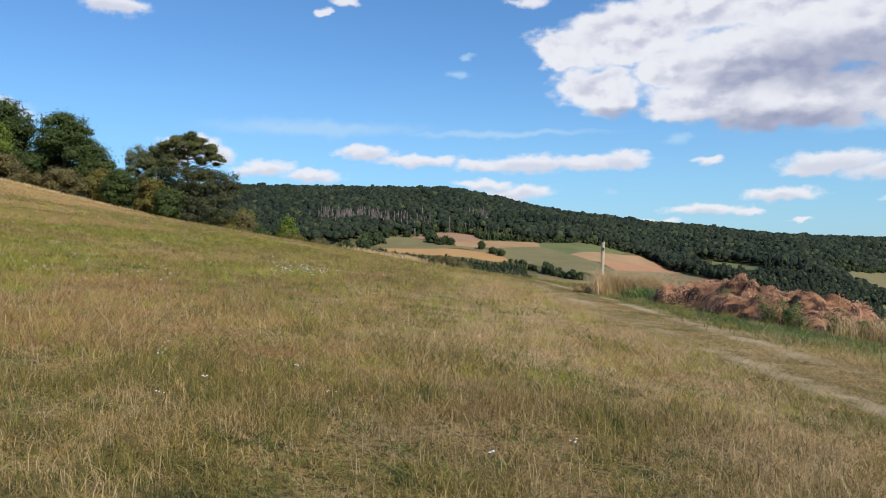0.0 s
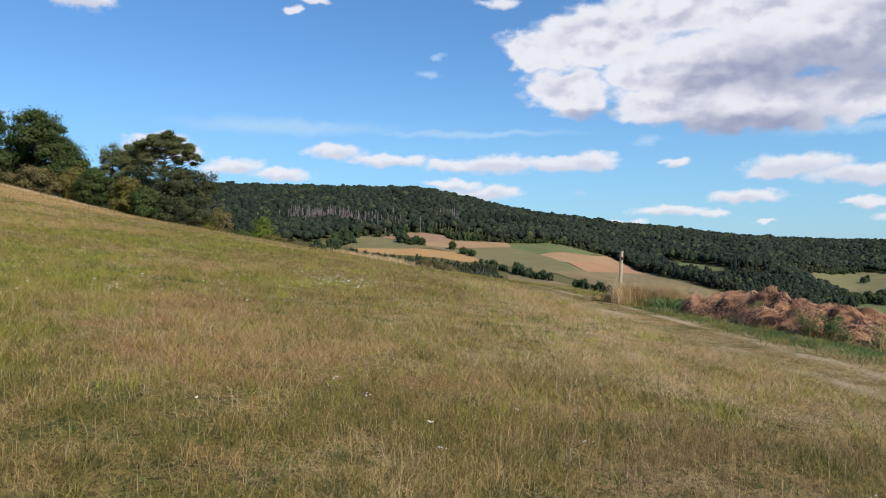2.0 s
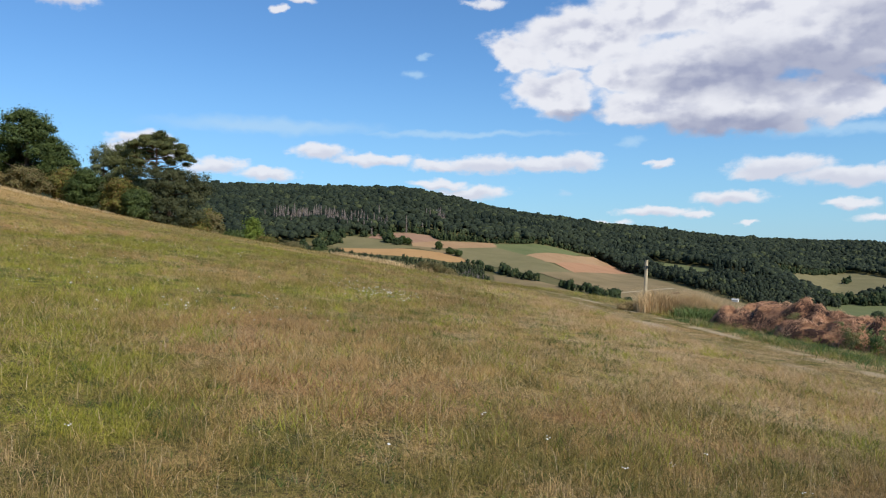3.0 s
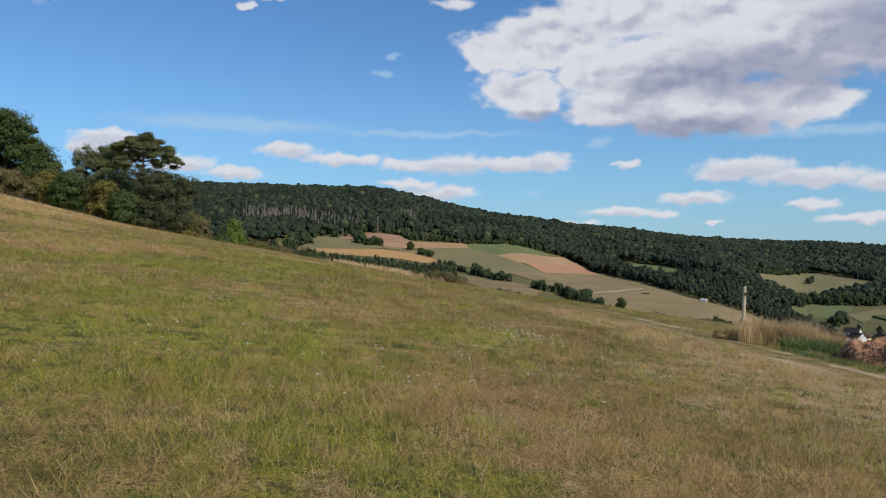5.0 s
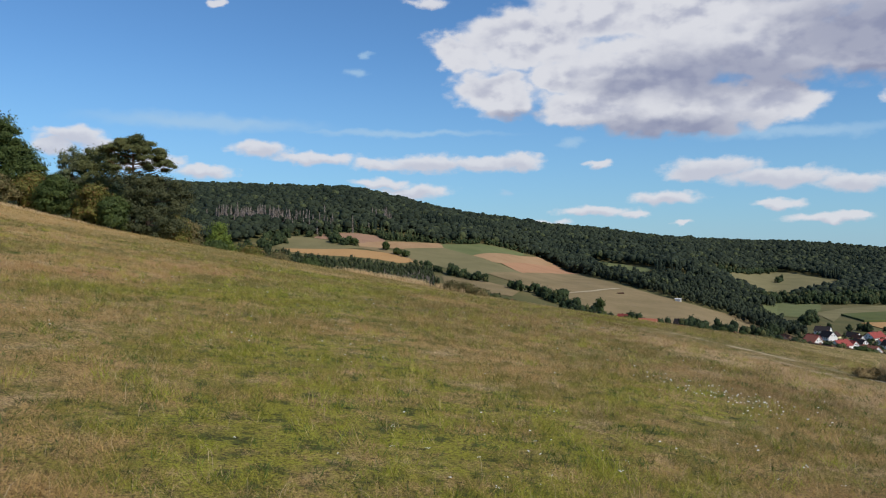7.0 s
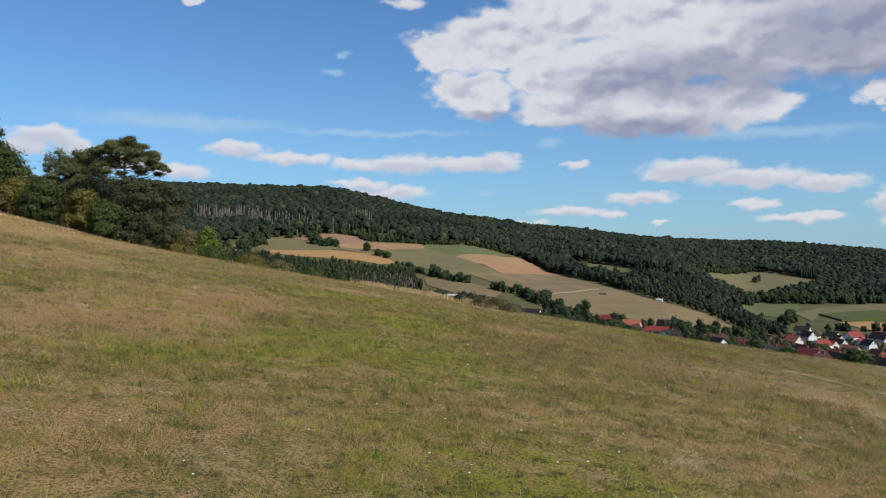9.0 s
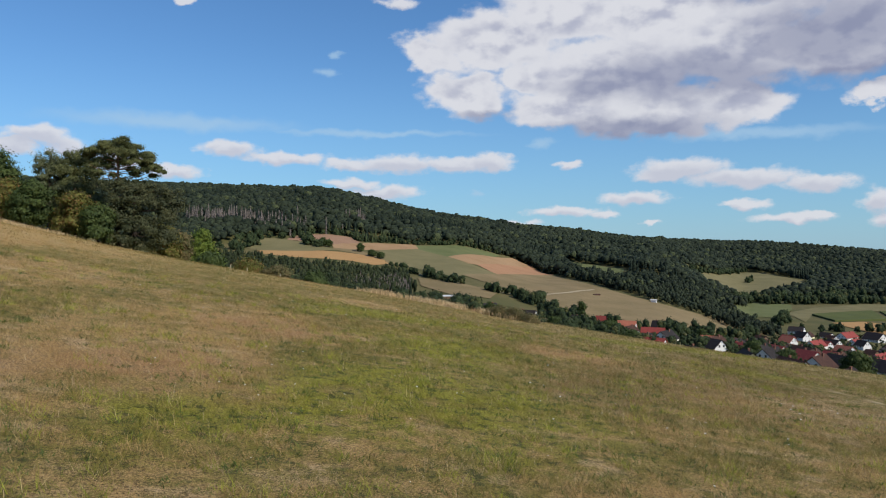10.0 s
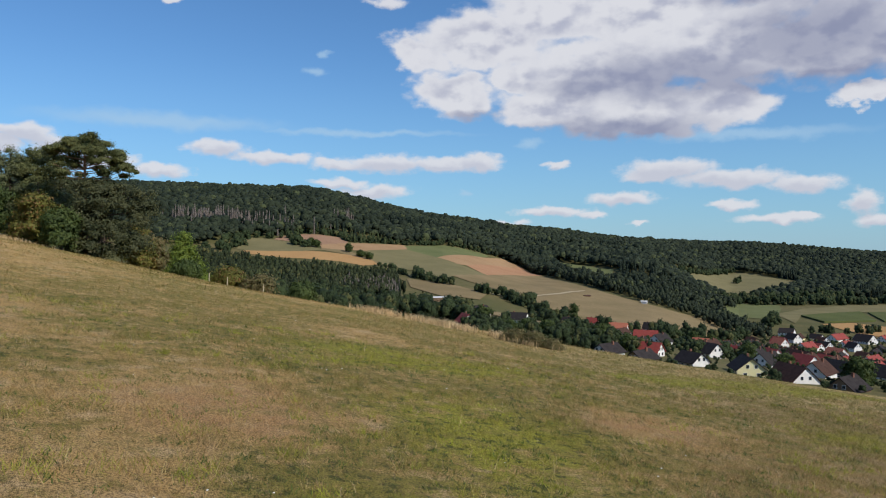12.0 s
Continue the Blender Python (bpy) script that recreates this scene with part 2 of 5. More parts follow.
def meadow_tint(nt, chance):
    """Grass colours: straw, tawny, brown and green in clumps, by the meadow's patches; chance sets one blade from the next."""
    where = spot_of(nt)
    dry, lush, rut, tired_shady, trodden, rust = patch_masks(nt, where)
    plan = vector(nt, "MULTIPLY", where, (1, 1, 0))
    wide, _ = noise_tex(nt, plan, 0.30, 3.0, 0.5)
    clump, _ = noise_tex(nt, plan, 1.5, 3.0, 0.6)
    tuft, _ = noise_tex(nt, plan, 4.6, 4.0, 0.65)
    hue, _ = noise_tex(nt, plan, 0.8, 3.0, 0.6)
    herb, _ = noise_tex(nt, vector(nt, "ADD", plan, (31.0, 17.0, 0.0)), 3.0, 4.0, 0.65)
    spread = smooth(nt, node(nt, "ShaderNodeSeparateXYZ", Vector=where).outputs[1], 7.0, 15.0, 1.0, 0.5)
    one = maths(nt, "ADD", maths(nt, "MULTIPLY", maths(nt, "SUBTRACT", maths(nt, "FRACT", maths(nt, "MULTIPLY", chance, 7.3)), 0.5), spread), 0.5)
    two = maths(nt, "FRACT", maths(nt, "MULTIPLY", chance, 31.7))
    along_y = node(nt, "ShaderNodeSeparateXYZ", Vector=where).outputs[1]
    near = maths(nt, "MULTIPLY", smooth(nt, along_y, 36.0, 18.0, 0.0, 0.24), smooth(nt, along_y, 5.5, 10.0, 0.15, 1.0))
    share = maths(nt, "ADD", maths(nt, "MULTIPLY_ADD", dry, 0.40, STRAW_SHARE), near)
    share = maths(nt, "MULTIPLY_ADD", lush, -0.42, share)
    share = maths(nt, "MULTIPLY_ADD", trodden, -0.14, share)
    for value, weight in ((wide, 1.2), (clump, 2.0), (tuft, 1.5)):
        share = maths(nt, "ADD", share, maths(nt, "MULTIPLY_ADD", value, weight, -0.5 * weight))
    pick = smooth(nt, maths(nt, "SUBTRACT", share, maths(nt, "MULTIPLY_ADD", two, 0.7, 0.15)), -0.16, 0.16)
    green = mix(nt, one, (0.092, 0.083, 0.020), (0.36, 0.295, 0.082))
    green = mix(nt, maths(nt, "MULTIPLY", lush, 0.85), green, mix(nt, one, (0.145, 0.158, 0.015), (0.50, 0.46, 0.065)))
    green = mix(nt, smooth(nt, herb, 0.49, 0.38, 0.0, 0.9), green, mix(nt, one, (0.034, 0.050, 0.014), (0.100, 0.120, 0.036)))
    pale = mix(nt, one, (0.31, 0.206, 0.096), (0.78, 0.57, 0.315))
    tawny = mix(nt, one, (0.27, 0.165, 0.062), (0.66, 0.45, 0.19))
    east = smooth(nt, node(nt, "ShaderNodeSeparateXYZ", Vector=where).outputs[0], -3.0, 1.5, 0.0, 0.15)
    straw = mix(nt, smooth(nt, maths(nt, "ADD", hue, east), 0.50, 0.68), tawny, pale)
    colour = mix(nt, pick, green, straw)
    colour = mix(nt, rust, colour, mix(nt, one, (0.26, 0.145, 0.060), (0.62, 0.385, 0.185)))
    # brown of tired and trodden grass, with blade shade painted into it
    brown = mix(nt, one, (0.11, 0.076, 0.030), (0.36, 0.235, 0.10))
    return mix(nt, maths(nt, "MULTIPLY", maths(nt, "MAXIMUM", tired_shady, maths(nt, "MULTIPLY", trodden, 0.35)), smooth(nt, clump, 0.40, 0.58, 0.10, 0.65)), colour, brown), rut


STRAW_SHARE = 0.34


def make_ground():
    m, nt = material("meadow_ground")
    where = spot_of(nt)
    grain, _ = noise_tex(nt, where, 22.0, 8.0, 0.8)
    near, rut = meadow_tint(nt, maths(nt, "FRACT", maths(nt, "MULTIPLY", grain, 3.0)))
    flat = vector(nt, "LENGTH", vector(nt, "MULTIPLY", where, (1, 1, 0)))
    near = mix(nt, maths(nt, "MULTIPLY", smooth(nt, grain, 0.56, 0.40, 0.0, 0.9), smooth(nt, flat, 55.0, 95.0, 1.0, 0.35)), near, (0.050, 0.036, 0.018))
    near = mix(nt, rut, near, (0.50, 0.40, 0.27))
    wide, _ = noise_tex(nt, where, 0.012, 5.0, 0.55)
    far = mix(nt, smooth(nt, wide, 0.35, 0.65), (0.092, 0.092, 0.038), (0.150, 0.126, 0.058))
    far = mix(nt, smooth(nt, noise_tex(nt, where, 0.15, 4.0)[0], 0.4, 0.7), far, (0.10, 0.098, 0.036))
    colour = mix(nt, smooth(nt, flat, 120.0, 260.0), near, far)
    finish(nt, colour, 0.95, bump(nt, grain, 0.7, 0.06), specular=0.1)
    return m


def make_grass(name):
    """Blades, tinted by the patch of meadow that they stand in."""
    m, nt = material(name)
    colour, _ = meadow_tint(nt, node(nt, "ShaderNodeNewGeometry").outputs["Random Per Island"])
    finish(nt, colour, 0.7, specular=0.2, thin=0.28)
    return m


def make_foliage(name, dark, light, thin=0.3, odd=None):
    m, nt = material(name)
    chance = node(nt, "ShaderNodeNewGeometry").outputs["Random Per Island"]
    broad, _ = noise_tex(nt, spot_of(nt), 0.7, 3.0)
    fac = maths(nt, "ADD", smooth(nt, broad, 0.3, 0.7, 0.0, 0.75), maths(nt, "MULTIPLY", chance, 0.35), clamp=True)
    colour = mix(nt, fac, dark, light)
    if odd:
        colour = mix(nt, smooth(nt, chance, 0.80, 0.86), colour, odd)
    finish(nt, colour, 0.65, specular=0.25, thin=thin)
    return m


def make_woods(name, dark, light, grain_scale=0.5, odd=None, share=0.9):
    """Far crowns: hue by crown, leaf clumps by noise and relief, shade between the clumps put into the colour."""
    m, nt = material(name)
    where = spot_of(nt)
    chance = node(nt, "ShaderNodeNewGeometry").outputs["Random Per Island"]
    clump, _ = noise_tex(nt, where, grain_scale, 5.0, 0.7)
    stand, _ = noise_tex(nt, where, 0.008, 3.0, 0.5)
    fac = maths(nt, "MULTIPLY_ADD", chance, 0.55, maths(nt, "MULTIPLY_ADD", stand, 0.9, -0.25), clamp=True)
    colour = mix(nt, fac, dark, light)
    if odd:
        colour = mix(nt, smooth(nt, chance, share, share + 0.03), colour, odd)
    # shade in the gaps between leaf clumps, painted as a darker colour
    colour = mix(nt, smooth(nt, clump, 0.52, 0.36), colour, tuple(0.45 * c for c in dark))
    finish(nt, colour, 0.8, bump(nt, clump, 1.0, 1.2), specular=0.15)
    return m


def make_field(name, dark, light, row_turn=None, row=1.2):
    m, nt = material(name)
    where = spot_of(nt)
    broad, _ = noise_tex(nt, where, 0.02, 5.0, 0.6)
    grain, _ = noise_tex(nt, where, 0.4, 4.0, 0.7)
    fac = maths(nt, "MULTIPLY_ADD", grain, 0.45, maths(nt, "MULTIPLY", broad, 0.75))
    if row_turn is not None:
        turned = node(nt, "ShaderNodeVectorRotate", Vector=where, Angle=radians(row_turn)).outputs[0]
        wave = node(nt, "ShaderNodeTexWave", Vector=turned, Scale=1.0 / row, Distortion=2.0)
        fac = maths(nt, "MULTIPLY_ADD", wave.outputs[1], 0.18, fac)
    finish(nt, mix(nt, smooth(nt, fac, 0.35, 0.85), dark, light), 0.95, bump(nt, grain, 0.5, 0.3), specular=0.1)
    return m


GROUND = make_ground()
GRASS = make_grass("grass_blades")
STEMS = make_foliage("dry_stems", (0.40, 0.30, 0.16), (0.74, 0.58, 0.36), 0.3)
TALLGRASS = make_foliage("tall_dry_grass", (0.44, 0.30, 0.14), (0.84, 0.64, 0.37), 0.35, odd=(0.26, 0.20, 0.09))
HERBS = make_foliage("green_herbs", (0.070, 0.115, 0.034), (0.165, 0.225, 0.070), 0.3)
ROSETTES = make_foliage("meadow_herbs", (0.040, 0.075, 0.016), (0.125, 0.18, 0.036), 0.25, odd=(0.20, 0.22, 0.045))
TUSSOCKS = make_foliage("grass_tussocks", (0.17, 0.21, 0.014), (0.47, 0.48, 0.055), 0.35, odd=(0.60, 0.47, 0.22))
THATCH = make_foliage("dead_thatch", (0.26, 0.175, 0.065), (0.66, 0.49, 0.22), 0.25, odd=(0.10, 0.085, 0.028))
LEGGY = make_foliage("leggy_weed_leaves", (0.12, 0.135, 0.045), (0.26, 0.26, 0.10), 0.3, odd=(0.30, 0.22, 0.10))
DARKNEEDLE = make_foliage("dark_pine_needles", (0.030, 0.042, 0.018), (0.095, 0.100, 0.042), 0.2)
SPRIGS = make_foliage("grey_green_needles", (0.085, 0.105, 0.050), (0.20, 0.215, 0.105), 0.3)
FLOWER = plain("white_petals", (0.75, 0.75, 0.70), (0.85, 0.85, 0.80), rough=0.7)
OAK = make_foliage("oak_leaves", (0.032, 0.054, 0.015), (0.095, 0.130, 0.034))
LIME = make_foliage("bright_leaves", (0.088, 0.130, 0.020), (0.190, 0.245, 0.040))
HAZEL = make_foliage("yellowing_leaves", (0.085, 0.092, 0.020), (0.21, 0.195, 0.045), odd=(0.22, 0.13, 0.045))
THORN = make_foliage("brownish_scrub", (0.10, 0.088, 0.034), (0.23, 0.185, 0.080), odd=(0.11, 0.12, 0.038))
NEEDLE = make_foliage("pine_needles", (0.055, 0.074, 0.026), (0.165, 0.172, 0.062), 0.25)
BARK = plain("bark", (0.06, 0.045, 0.035), (0.14, 0.105, 0.08), 1.5, 0.95, 12.0, 0.9, 0.05)
PINEBARK = plain("pine_bark", (0.12, 0.065, 0.04), (0.27, 0.15, 0.09), 1.5, 0.95, 12.0, 0.9, 0.05)
GREYWOOD = plain("weathered_wood", (0.36, 0.30, 0.20), (0.58, 0.49, 0.34), 6.0, 0.9, 60.0, 0.6, 0.004)
def make_dung():
    """Manure: straw tops, rusty sides, and wet dark patches where it has slipped open."""
    m, nt = material("strawy_manure")
    where = spot_of(nt)
    broad, _ = noise_tex(nt, where, 1.6, 4.0, 0.6)
    grain, _ = noise_tex(nt, where, 14.0, 6.0, 0.75)
    fork, _ = noise_tex(nt, vector(nt, "MULTIPLY", where, (1, 1, 2.2)), 3.6, 4.0, 0.6)
    colour = mix(nt, smooth(nt, fork, 0.35, 0.65), (0.19, 0.090, 0.050), (0.46, 0.245, 0.130))
    colour = mix(nt, smooth(nt, broad, 0.52, 0.42, 0.0, 0.95), colour, (0.040, 0.020, 0.016))
    colour = mix(nt, smooth(nt, grain, 0.50, 0.36, 0.0, 0.8), colour, (0.075, 0.038, 0.022))
    finish(nt, colour, 0.9, bump(nt, grain, 1.0, 0.08), specular=0.2)
    return m


DUNG = make_dung()
DUNGSTRAW = make_foliage("manure_straw", (0.38, 0.17, 0.082), (0.86, 0.52, 0.31), 0.15, odd=(0.10, 0.055, 0.030))
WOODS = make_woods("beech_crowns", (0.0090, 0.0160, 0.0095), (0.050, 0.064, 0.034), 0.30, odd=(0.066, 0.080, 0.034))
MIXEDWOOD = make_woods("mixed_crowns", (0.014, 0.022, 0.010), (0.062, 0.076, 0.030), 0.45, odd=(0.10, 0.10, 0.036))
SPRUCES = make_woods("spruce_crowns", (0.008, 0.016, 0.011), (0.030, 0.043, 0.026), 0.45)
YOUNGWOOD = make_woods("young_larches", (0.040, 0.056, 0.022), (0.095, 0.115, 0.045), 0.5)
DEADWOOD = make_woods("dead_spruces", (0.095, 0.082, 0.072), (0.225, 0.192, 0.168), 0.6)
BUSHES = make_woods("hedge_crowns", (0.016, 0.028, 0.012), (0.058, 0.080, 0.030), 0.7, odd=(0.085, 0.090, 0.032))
STUBBLE = make_field("stubble", (0.33, 0.185, 0.075), (0.42, 0.255, 0.11), 25.0)
STUBBLE_RED = make_field("ripe_stubble", (0.28, 0.17, 0.085), (0.37, 0.24, 0.13), 40.0)
REDSTUBBLE = make_field("reddish_stubble", (0.31, 0.165, 0.085), (0.40, 0.225, 0.125), 40.0)
BARE = make_field("bare_earth", (0.22, 0.125, 0.078), (0.33, 0.205, 0.130), 10.0)
PASTURE = make_field("dry_pasture", (0.175, 0.136, 0.066), (0.265, 0.198, 0.105))
OLIVE = make_field("olive_pasture", (0.145, 0.134, 0.062), (0.215, 0.185, 0.090))
GREENFIELD = make_field("green_field", (0.108, 0.128, 0.048), (0.160, 0.172, 0.072))
MAIZE = make_field("maize", (0.062, 0.078, 0.025), (0.105, 0.120, 0.040), 60.0, 0.8)
PATHWAY = make_field("field_path", (0.34, 0.28, 0.18), (0.45, 0.38, 0.26))
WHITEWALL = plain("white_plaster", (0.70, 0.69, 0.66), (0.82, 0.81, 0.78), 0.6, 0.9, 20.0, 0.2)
CREAMWALL = plain("cream_plaster", (0.72, 0.66, 0.36), (0.82, 0.76, 0.46), 0.6, 0.9, 20.0, 0.2)
BROWNWALL = plain("brown_cladding", (0.16, 0.10, 0.06), (0.27, 0.18, 0.11), 0.6, 0.9, 20.0, 0.2)
ROOF_DARK = plain("dark_tiles", (0.022, 0.019, 0.019), (0.048, 0.041, 0.040), 0.8, 0.85, 6.0, 0.6, 0.05, 0.0, 0.1)
ROOF_RED = plain("red_tiles", (0.20, 0.034, 0.028), (0.31, 0.062, 0.046), 0.8, 0.75, 6.0, 0.6, 0.05)
ROOF_ORANGE = plain("orange_tiles", (0.34, 0.105, 0.062), (0.46, 0.16, 0.095), 0.8, 0.75, 6.0, 0.6, 0.05)
ROOF_BROWN = plain("brown_tiles", (0.045, 0.026, 0.020), (0.095, 0.050, 0.038), 0.8, 0.85, 6.0, 0.6, 0.05, 0.0, 0.1)
ROOF_GREY = plain("grey_sheeting", (0.50, 0.50, 0.50), (0.64, 0.64, 0.63), 0.4, 0.6, 5.0, 0.3, 0.03)
PANE = plain("window_glass", (0.02, 0.025, 0.03), (0.05, 0.06, 0.07), 0.5, 0.12, 5.0, 0.05, 0.01, 0.0, 0.6)
FRAME = plain("white_frame", (0.72, 0.72, 0.70), (0.82, 0.82, 0.80), 2.0, 0.5)
BRICK = plain("chimney_brick", (0.17, 0.075, 0.05), (0.30, 0.14, 0.09), 2.0, 0.9)

# ---- land ----
# The lie of the land: the near meadow is a gentle polynomial dome, the valley and
# the wooded ridge round it are given by a few profiles over the bearing.
BEAR = [-180, -30, -15, 0, 10, 17, 24, 31, 41, 120, 180]
Z350 = [-15, -15, -20, -25, -32, -36, -40, -44, -48, -40, -15]
Z750 = [-30, -30, -32, -38, -46, -62, -74, -86, -95, -60, -30]
Z1000 = [-25, -25, -22, -18, -28, -45, -62, -95, -100, -60, -25]
FOOT = [1100, 1100, 1100, 1330, 1400, 1450, 1500, 1450, 1450, 1300, 1100]
ZFOOT = [10, 10, 5, 33, 10, -40, -30, -97, -98, -30, 10]
RIDGE = [2000, 2000, 2000, 2000, 2000, 2100, 2350, 3000, 3000, 2400, 2000]
ZRIDGE = [158, 158, 158, 154, 84, 55, 31, 22, -14, 60, 158]
BEND = [1.0, 1.0, 1.0, 0.9, 1.0, 1.2, 1.5, 2.0, 2.0, 1.4, 1.0]


def over_bearing(theta, values):
    """Smooth (cosine) interpolation of a profile over the bearing in degrees."""
    knots, values = np.array(BEAR, float), np.array(values, float)
    k = np.clip(np.searchsorted(knots, theta, side="right") - 1, 0, len(knots) - 2)
    s = (theta - knots[k]) / (knots[k + 1] - knots[k])
    s = 0.5 * s + 0.5 * s * s * (3 - 2 * s)
    return values[k] + (values[k + 1] - values[k]) * s


def meadow_height(x, y):
    u, v = np.clip(x, -110, 140) / 50, np.clip(y, -60, 230) / 50
    z = (0.011 - 3.963 * u + 0.855 * v + 1.895 * u * u - 3.26 * u * v - 0.73 * v * v
         + 0.139 * u**3 - 0.175 * u * u * v + 0.267 * u * v * v - 0.11 * v**3)
    z = z + 0.5 * np.exp(-(((x + 8) / 24) ** 2) - ((y - 84) / 14) ** 2)
    z = z + 0.05 * np.maximum(-x - 50, 0)
    z = np.where(z > 0, 24 * np.tanh(z / 24), z)
    fall = np.clip((y - 30) / 28, 0, 1)
    z = z - 0.0085 * (1 - 0.92 * fall * fall * (3 - 2 * fall)) * np.maximum(x - 5, 0) ** 2
    return z - 0.0009 * np.maximum(y - 95 - 0.8 * np.maximum(-x, 0), 0) ** 2


def valley_height(x, y):
    r, theta = np.hypot(x, y), np.degrees(np.arctan2(x, y))
    g = lambda values: over_bearing(theta, values)
    foot, ridge, zfoot, zridge = g(FOOT), g(RIDGE), g(ZFOOT), g(ZRIDGE)
    s = np.clip((r - foot) / (ridge - foot), 0, 1)
    z = zfoot + (zridge - zfoot) * s ** g(BEND)
    low = [(0.0, 0 * r - 20), (350.0, g(Z350)), (750.0, g(Z750)), (1000.0, g(Z1000)), (foot, zfoot)]
    for (ra, za), (rb, zb) in zip(low[:-1], low[1:]):
        z = np.where((r >= ra) & (r < rb), za + (zb - za) * (r - ra) / (rb - ra), z)
    z = z + 3.0 * np.sin(x / 170 + 1.3) * np.sin(y / 210) * np.clip((r - 300) / 500, 0, 1)
    return z - 0.02 * np.maximum(r - ridge, 0)


def height(x, y):
    """Ground height in metres at plan places (numbers or arrays)."""
    x, y = np.asarray(x, float), np.asarray(y, float)
    a, b = meadow_height(x, y), valley_height(x, y)
    d = np.clip(0.5 + (a - b) / 12, 0, 1)
    return b + (a - b) * d + 3.0 * d * (1 - d)


def mesh_of(name, verts, faces, mat, shade=False):
    """A mesh from arrays of places and of equal-sized faces."""
    verts, faces = np.asarray(verts, np.float32).reshape(-1, 3), np.asarray(faces, np.int32)
    me = bpy.data.meshes.new(name)
    n, k = faces.shape
    me.vertices.add(len(verts))
    me.vertices.foreach_set("co", verts.ravel())
    me.loops.add(n * k)
    me.loops.foreach_set("vertex_index", faces.ravel())
    me.polygons.add(n)
    me.polygons.foreach_set("loop_start", np.arange(0, n * k, k, dtype=np.int32))
    me.polygons.foreach_set("use_smooth", np.full(n, shade))
    me.materials.append(mat)
    me.update(calc_edges=True)
    me.validate()
    return me


def make_land():
    """One sheet of ground in rings, from underfoot out past the ridge."""
    turns = np.radians(np.concatenate([np.arange(-50, 55, 0.42), np.arange(55, 310, 2.5)]))
    rings = np.concatenate([[0.0], np.geomspace(1.5, 4600, 320)])
    ang, rad = np.meshgrid(turns, rings)
    x, y = (-8 + rad * np.sin(ang)), (6 + rad * np.cos(ang))
    verts = np.stack([x, y, height(x, y)], -1).reshape(-1, 3)
    n, m = len(rings), len(turns)
    i, j = np.meshgrid(np.arange(n - 1), np.arange(m), indexing="ij")
    k = (j + 1) % m
    faces = np.stack([i * m + j, i * m + k, (i + 1) * m + k, (i + 1) * m + j], -1).reshape(-1, 4)
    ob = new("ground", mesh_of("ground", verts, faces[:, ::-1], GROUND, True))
    tagged(ob, "sloping meadow and valley land with grass and bare earth", "ground", kind="structure")


make_land()


def inside(x, y, ring):
    """Which plan places lie inside a polygon."""
    hit = np.zeros(np.shape(x), bool)
    for (xa, ya), (xb, yb) in zip(ring, ring[1:] + ring[:1]):
        if ya != yb:
            hit ^= ((ya > y) != (yb > y)) & (x < (xb - xa) * (y - ya) / (yb - ya) + xa)
    return hit


FIELD_RINGS = []


def field(name, ring, mat, label, lift=0.45, thick=0.0, category="field"):
    """A field draped on the land; neighbours overlap a little, each lying slightly higher than the last."""
    if not thick and category == "field":
        mx, my = sum(x for x, _ in ring) / len(ring), sum(y for _, y in ring) / len(ring)
        ring = [(x + 3.0 * (x - mx) / math.hypot(x - mx, y - my), y + 3.0 * (y - my) / math.hypot(x - mx, y - my)) for x, y in ring]
        lift += 0.02 * len(FIELD_RINGS)
    FIELD_RINGS.append(ring)
    bm = bmesh.new()
    face = bm.faces.new([bm.verts.new((x, y, 0)) for x, y in ring])
    bmesh.ops.triangulate(bm, faces=[face])
    for _ in range(4):
        bmesh.ops.subdivide_edges(bm, edges=[e for e in bm.edges if e.calc_length() > 24], cuts=1, use_grid_fill=True)
        bmesh.ops.triangulate(bm, faces=bm.faces[:])
    if thick:
        made = bmesh.ops.extrude_face_region(bm, geom=bm.faces[:])["geom"]
        for v in [g for g in made if isinstance(g, bmesh.types.BMVert)]:
            v.co.z += thick
    for v in bm.verts:
        v.co.z += float(height(v.co.x, v.co.y)) + lift
    bmesh.ops.recalc_face_normals(bm, faces=bm.faces[:])
    me = bpy.data.meshes.new(name)
    bm.to_mesh(me)
    bm.free()
    if me.polygons and sum(p.normal.z * p.area for p in me.polygons) < 0:
        me.flip_normals()
    me.materials.append(mat)
    return tagged(new(name, me), label, category, kind="structure")


field("stubble_field", [(-91, 1144), (-14, 1148), (27, 1146), (62, 1140), (88, 1112), (94, 1081), (70, 1058), (39, 1080), (12, 1084), (-31, 1092), (-82, 1116)], STUBBLE,
      "golden stubble field on the far slope")
field("pasture", [(-104, 1160), (-98, 1250), (-71, 1258), (-37, 1234), (-4, 1195), (24, 1166), (-14, 1148), (-91, 1144)], OLIVE, "olive pasture above the stubble field")
field("pasture", [(20, 1166), (22, 1186), (51, 1190), (90, 1124), (116, 1069), (103, 1022), (92, 1078), (88, 1110), (60, 1140)], PASTURE, "pale grassy strip between the fields")
field("bare_field", [(-50, 1250), (-42, 1280), (-10, 1308), (23, 1318), (54, 1314), (64, 1262), (20, 1216), (-7, 1230)], BARE, "reddish bare field at the forest edge")
field("stubble_field", [(20, 1218), (54, 1250), (88, 1280), (164, 1340), (169, 1324), (165, 1282), (94, 1208), (51, 1188), (22, 1184)], STUBBLE_RED, "tan stubble strip below the wood")
field("green_field", [(167, 1330), (248, 1395), (350, 1458), (321, 1390), (201, 1206), (165, 1276)], GREENFIELD, "green strip field below the forest")
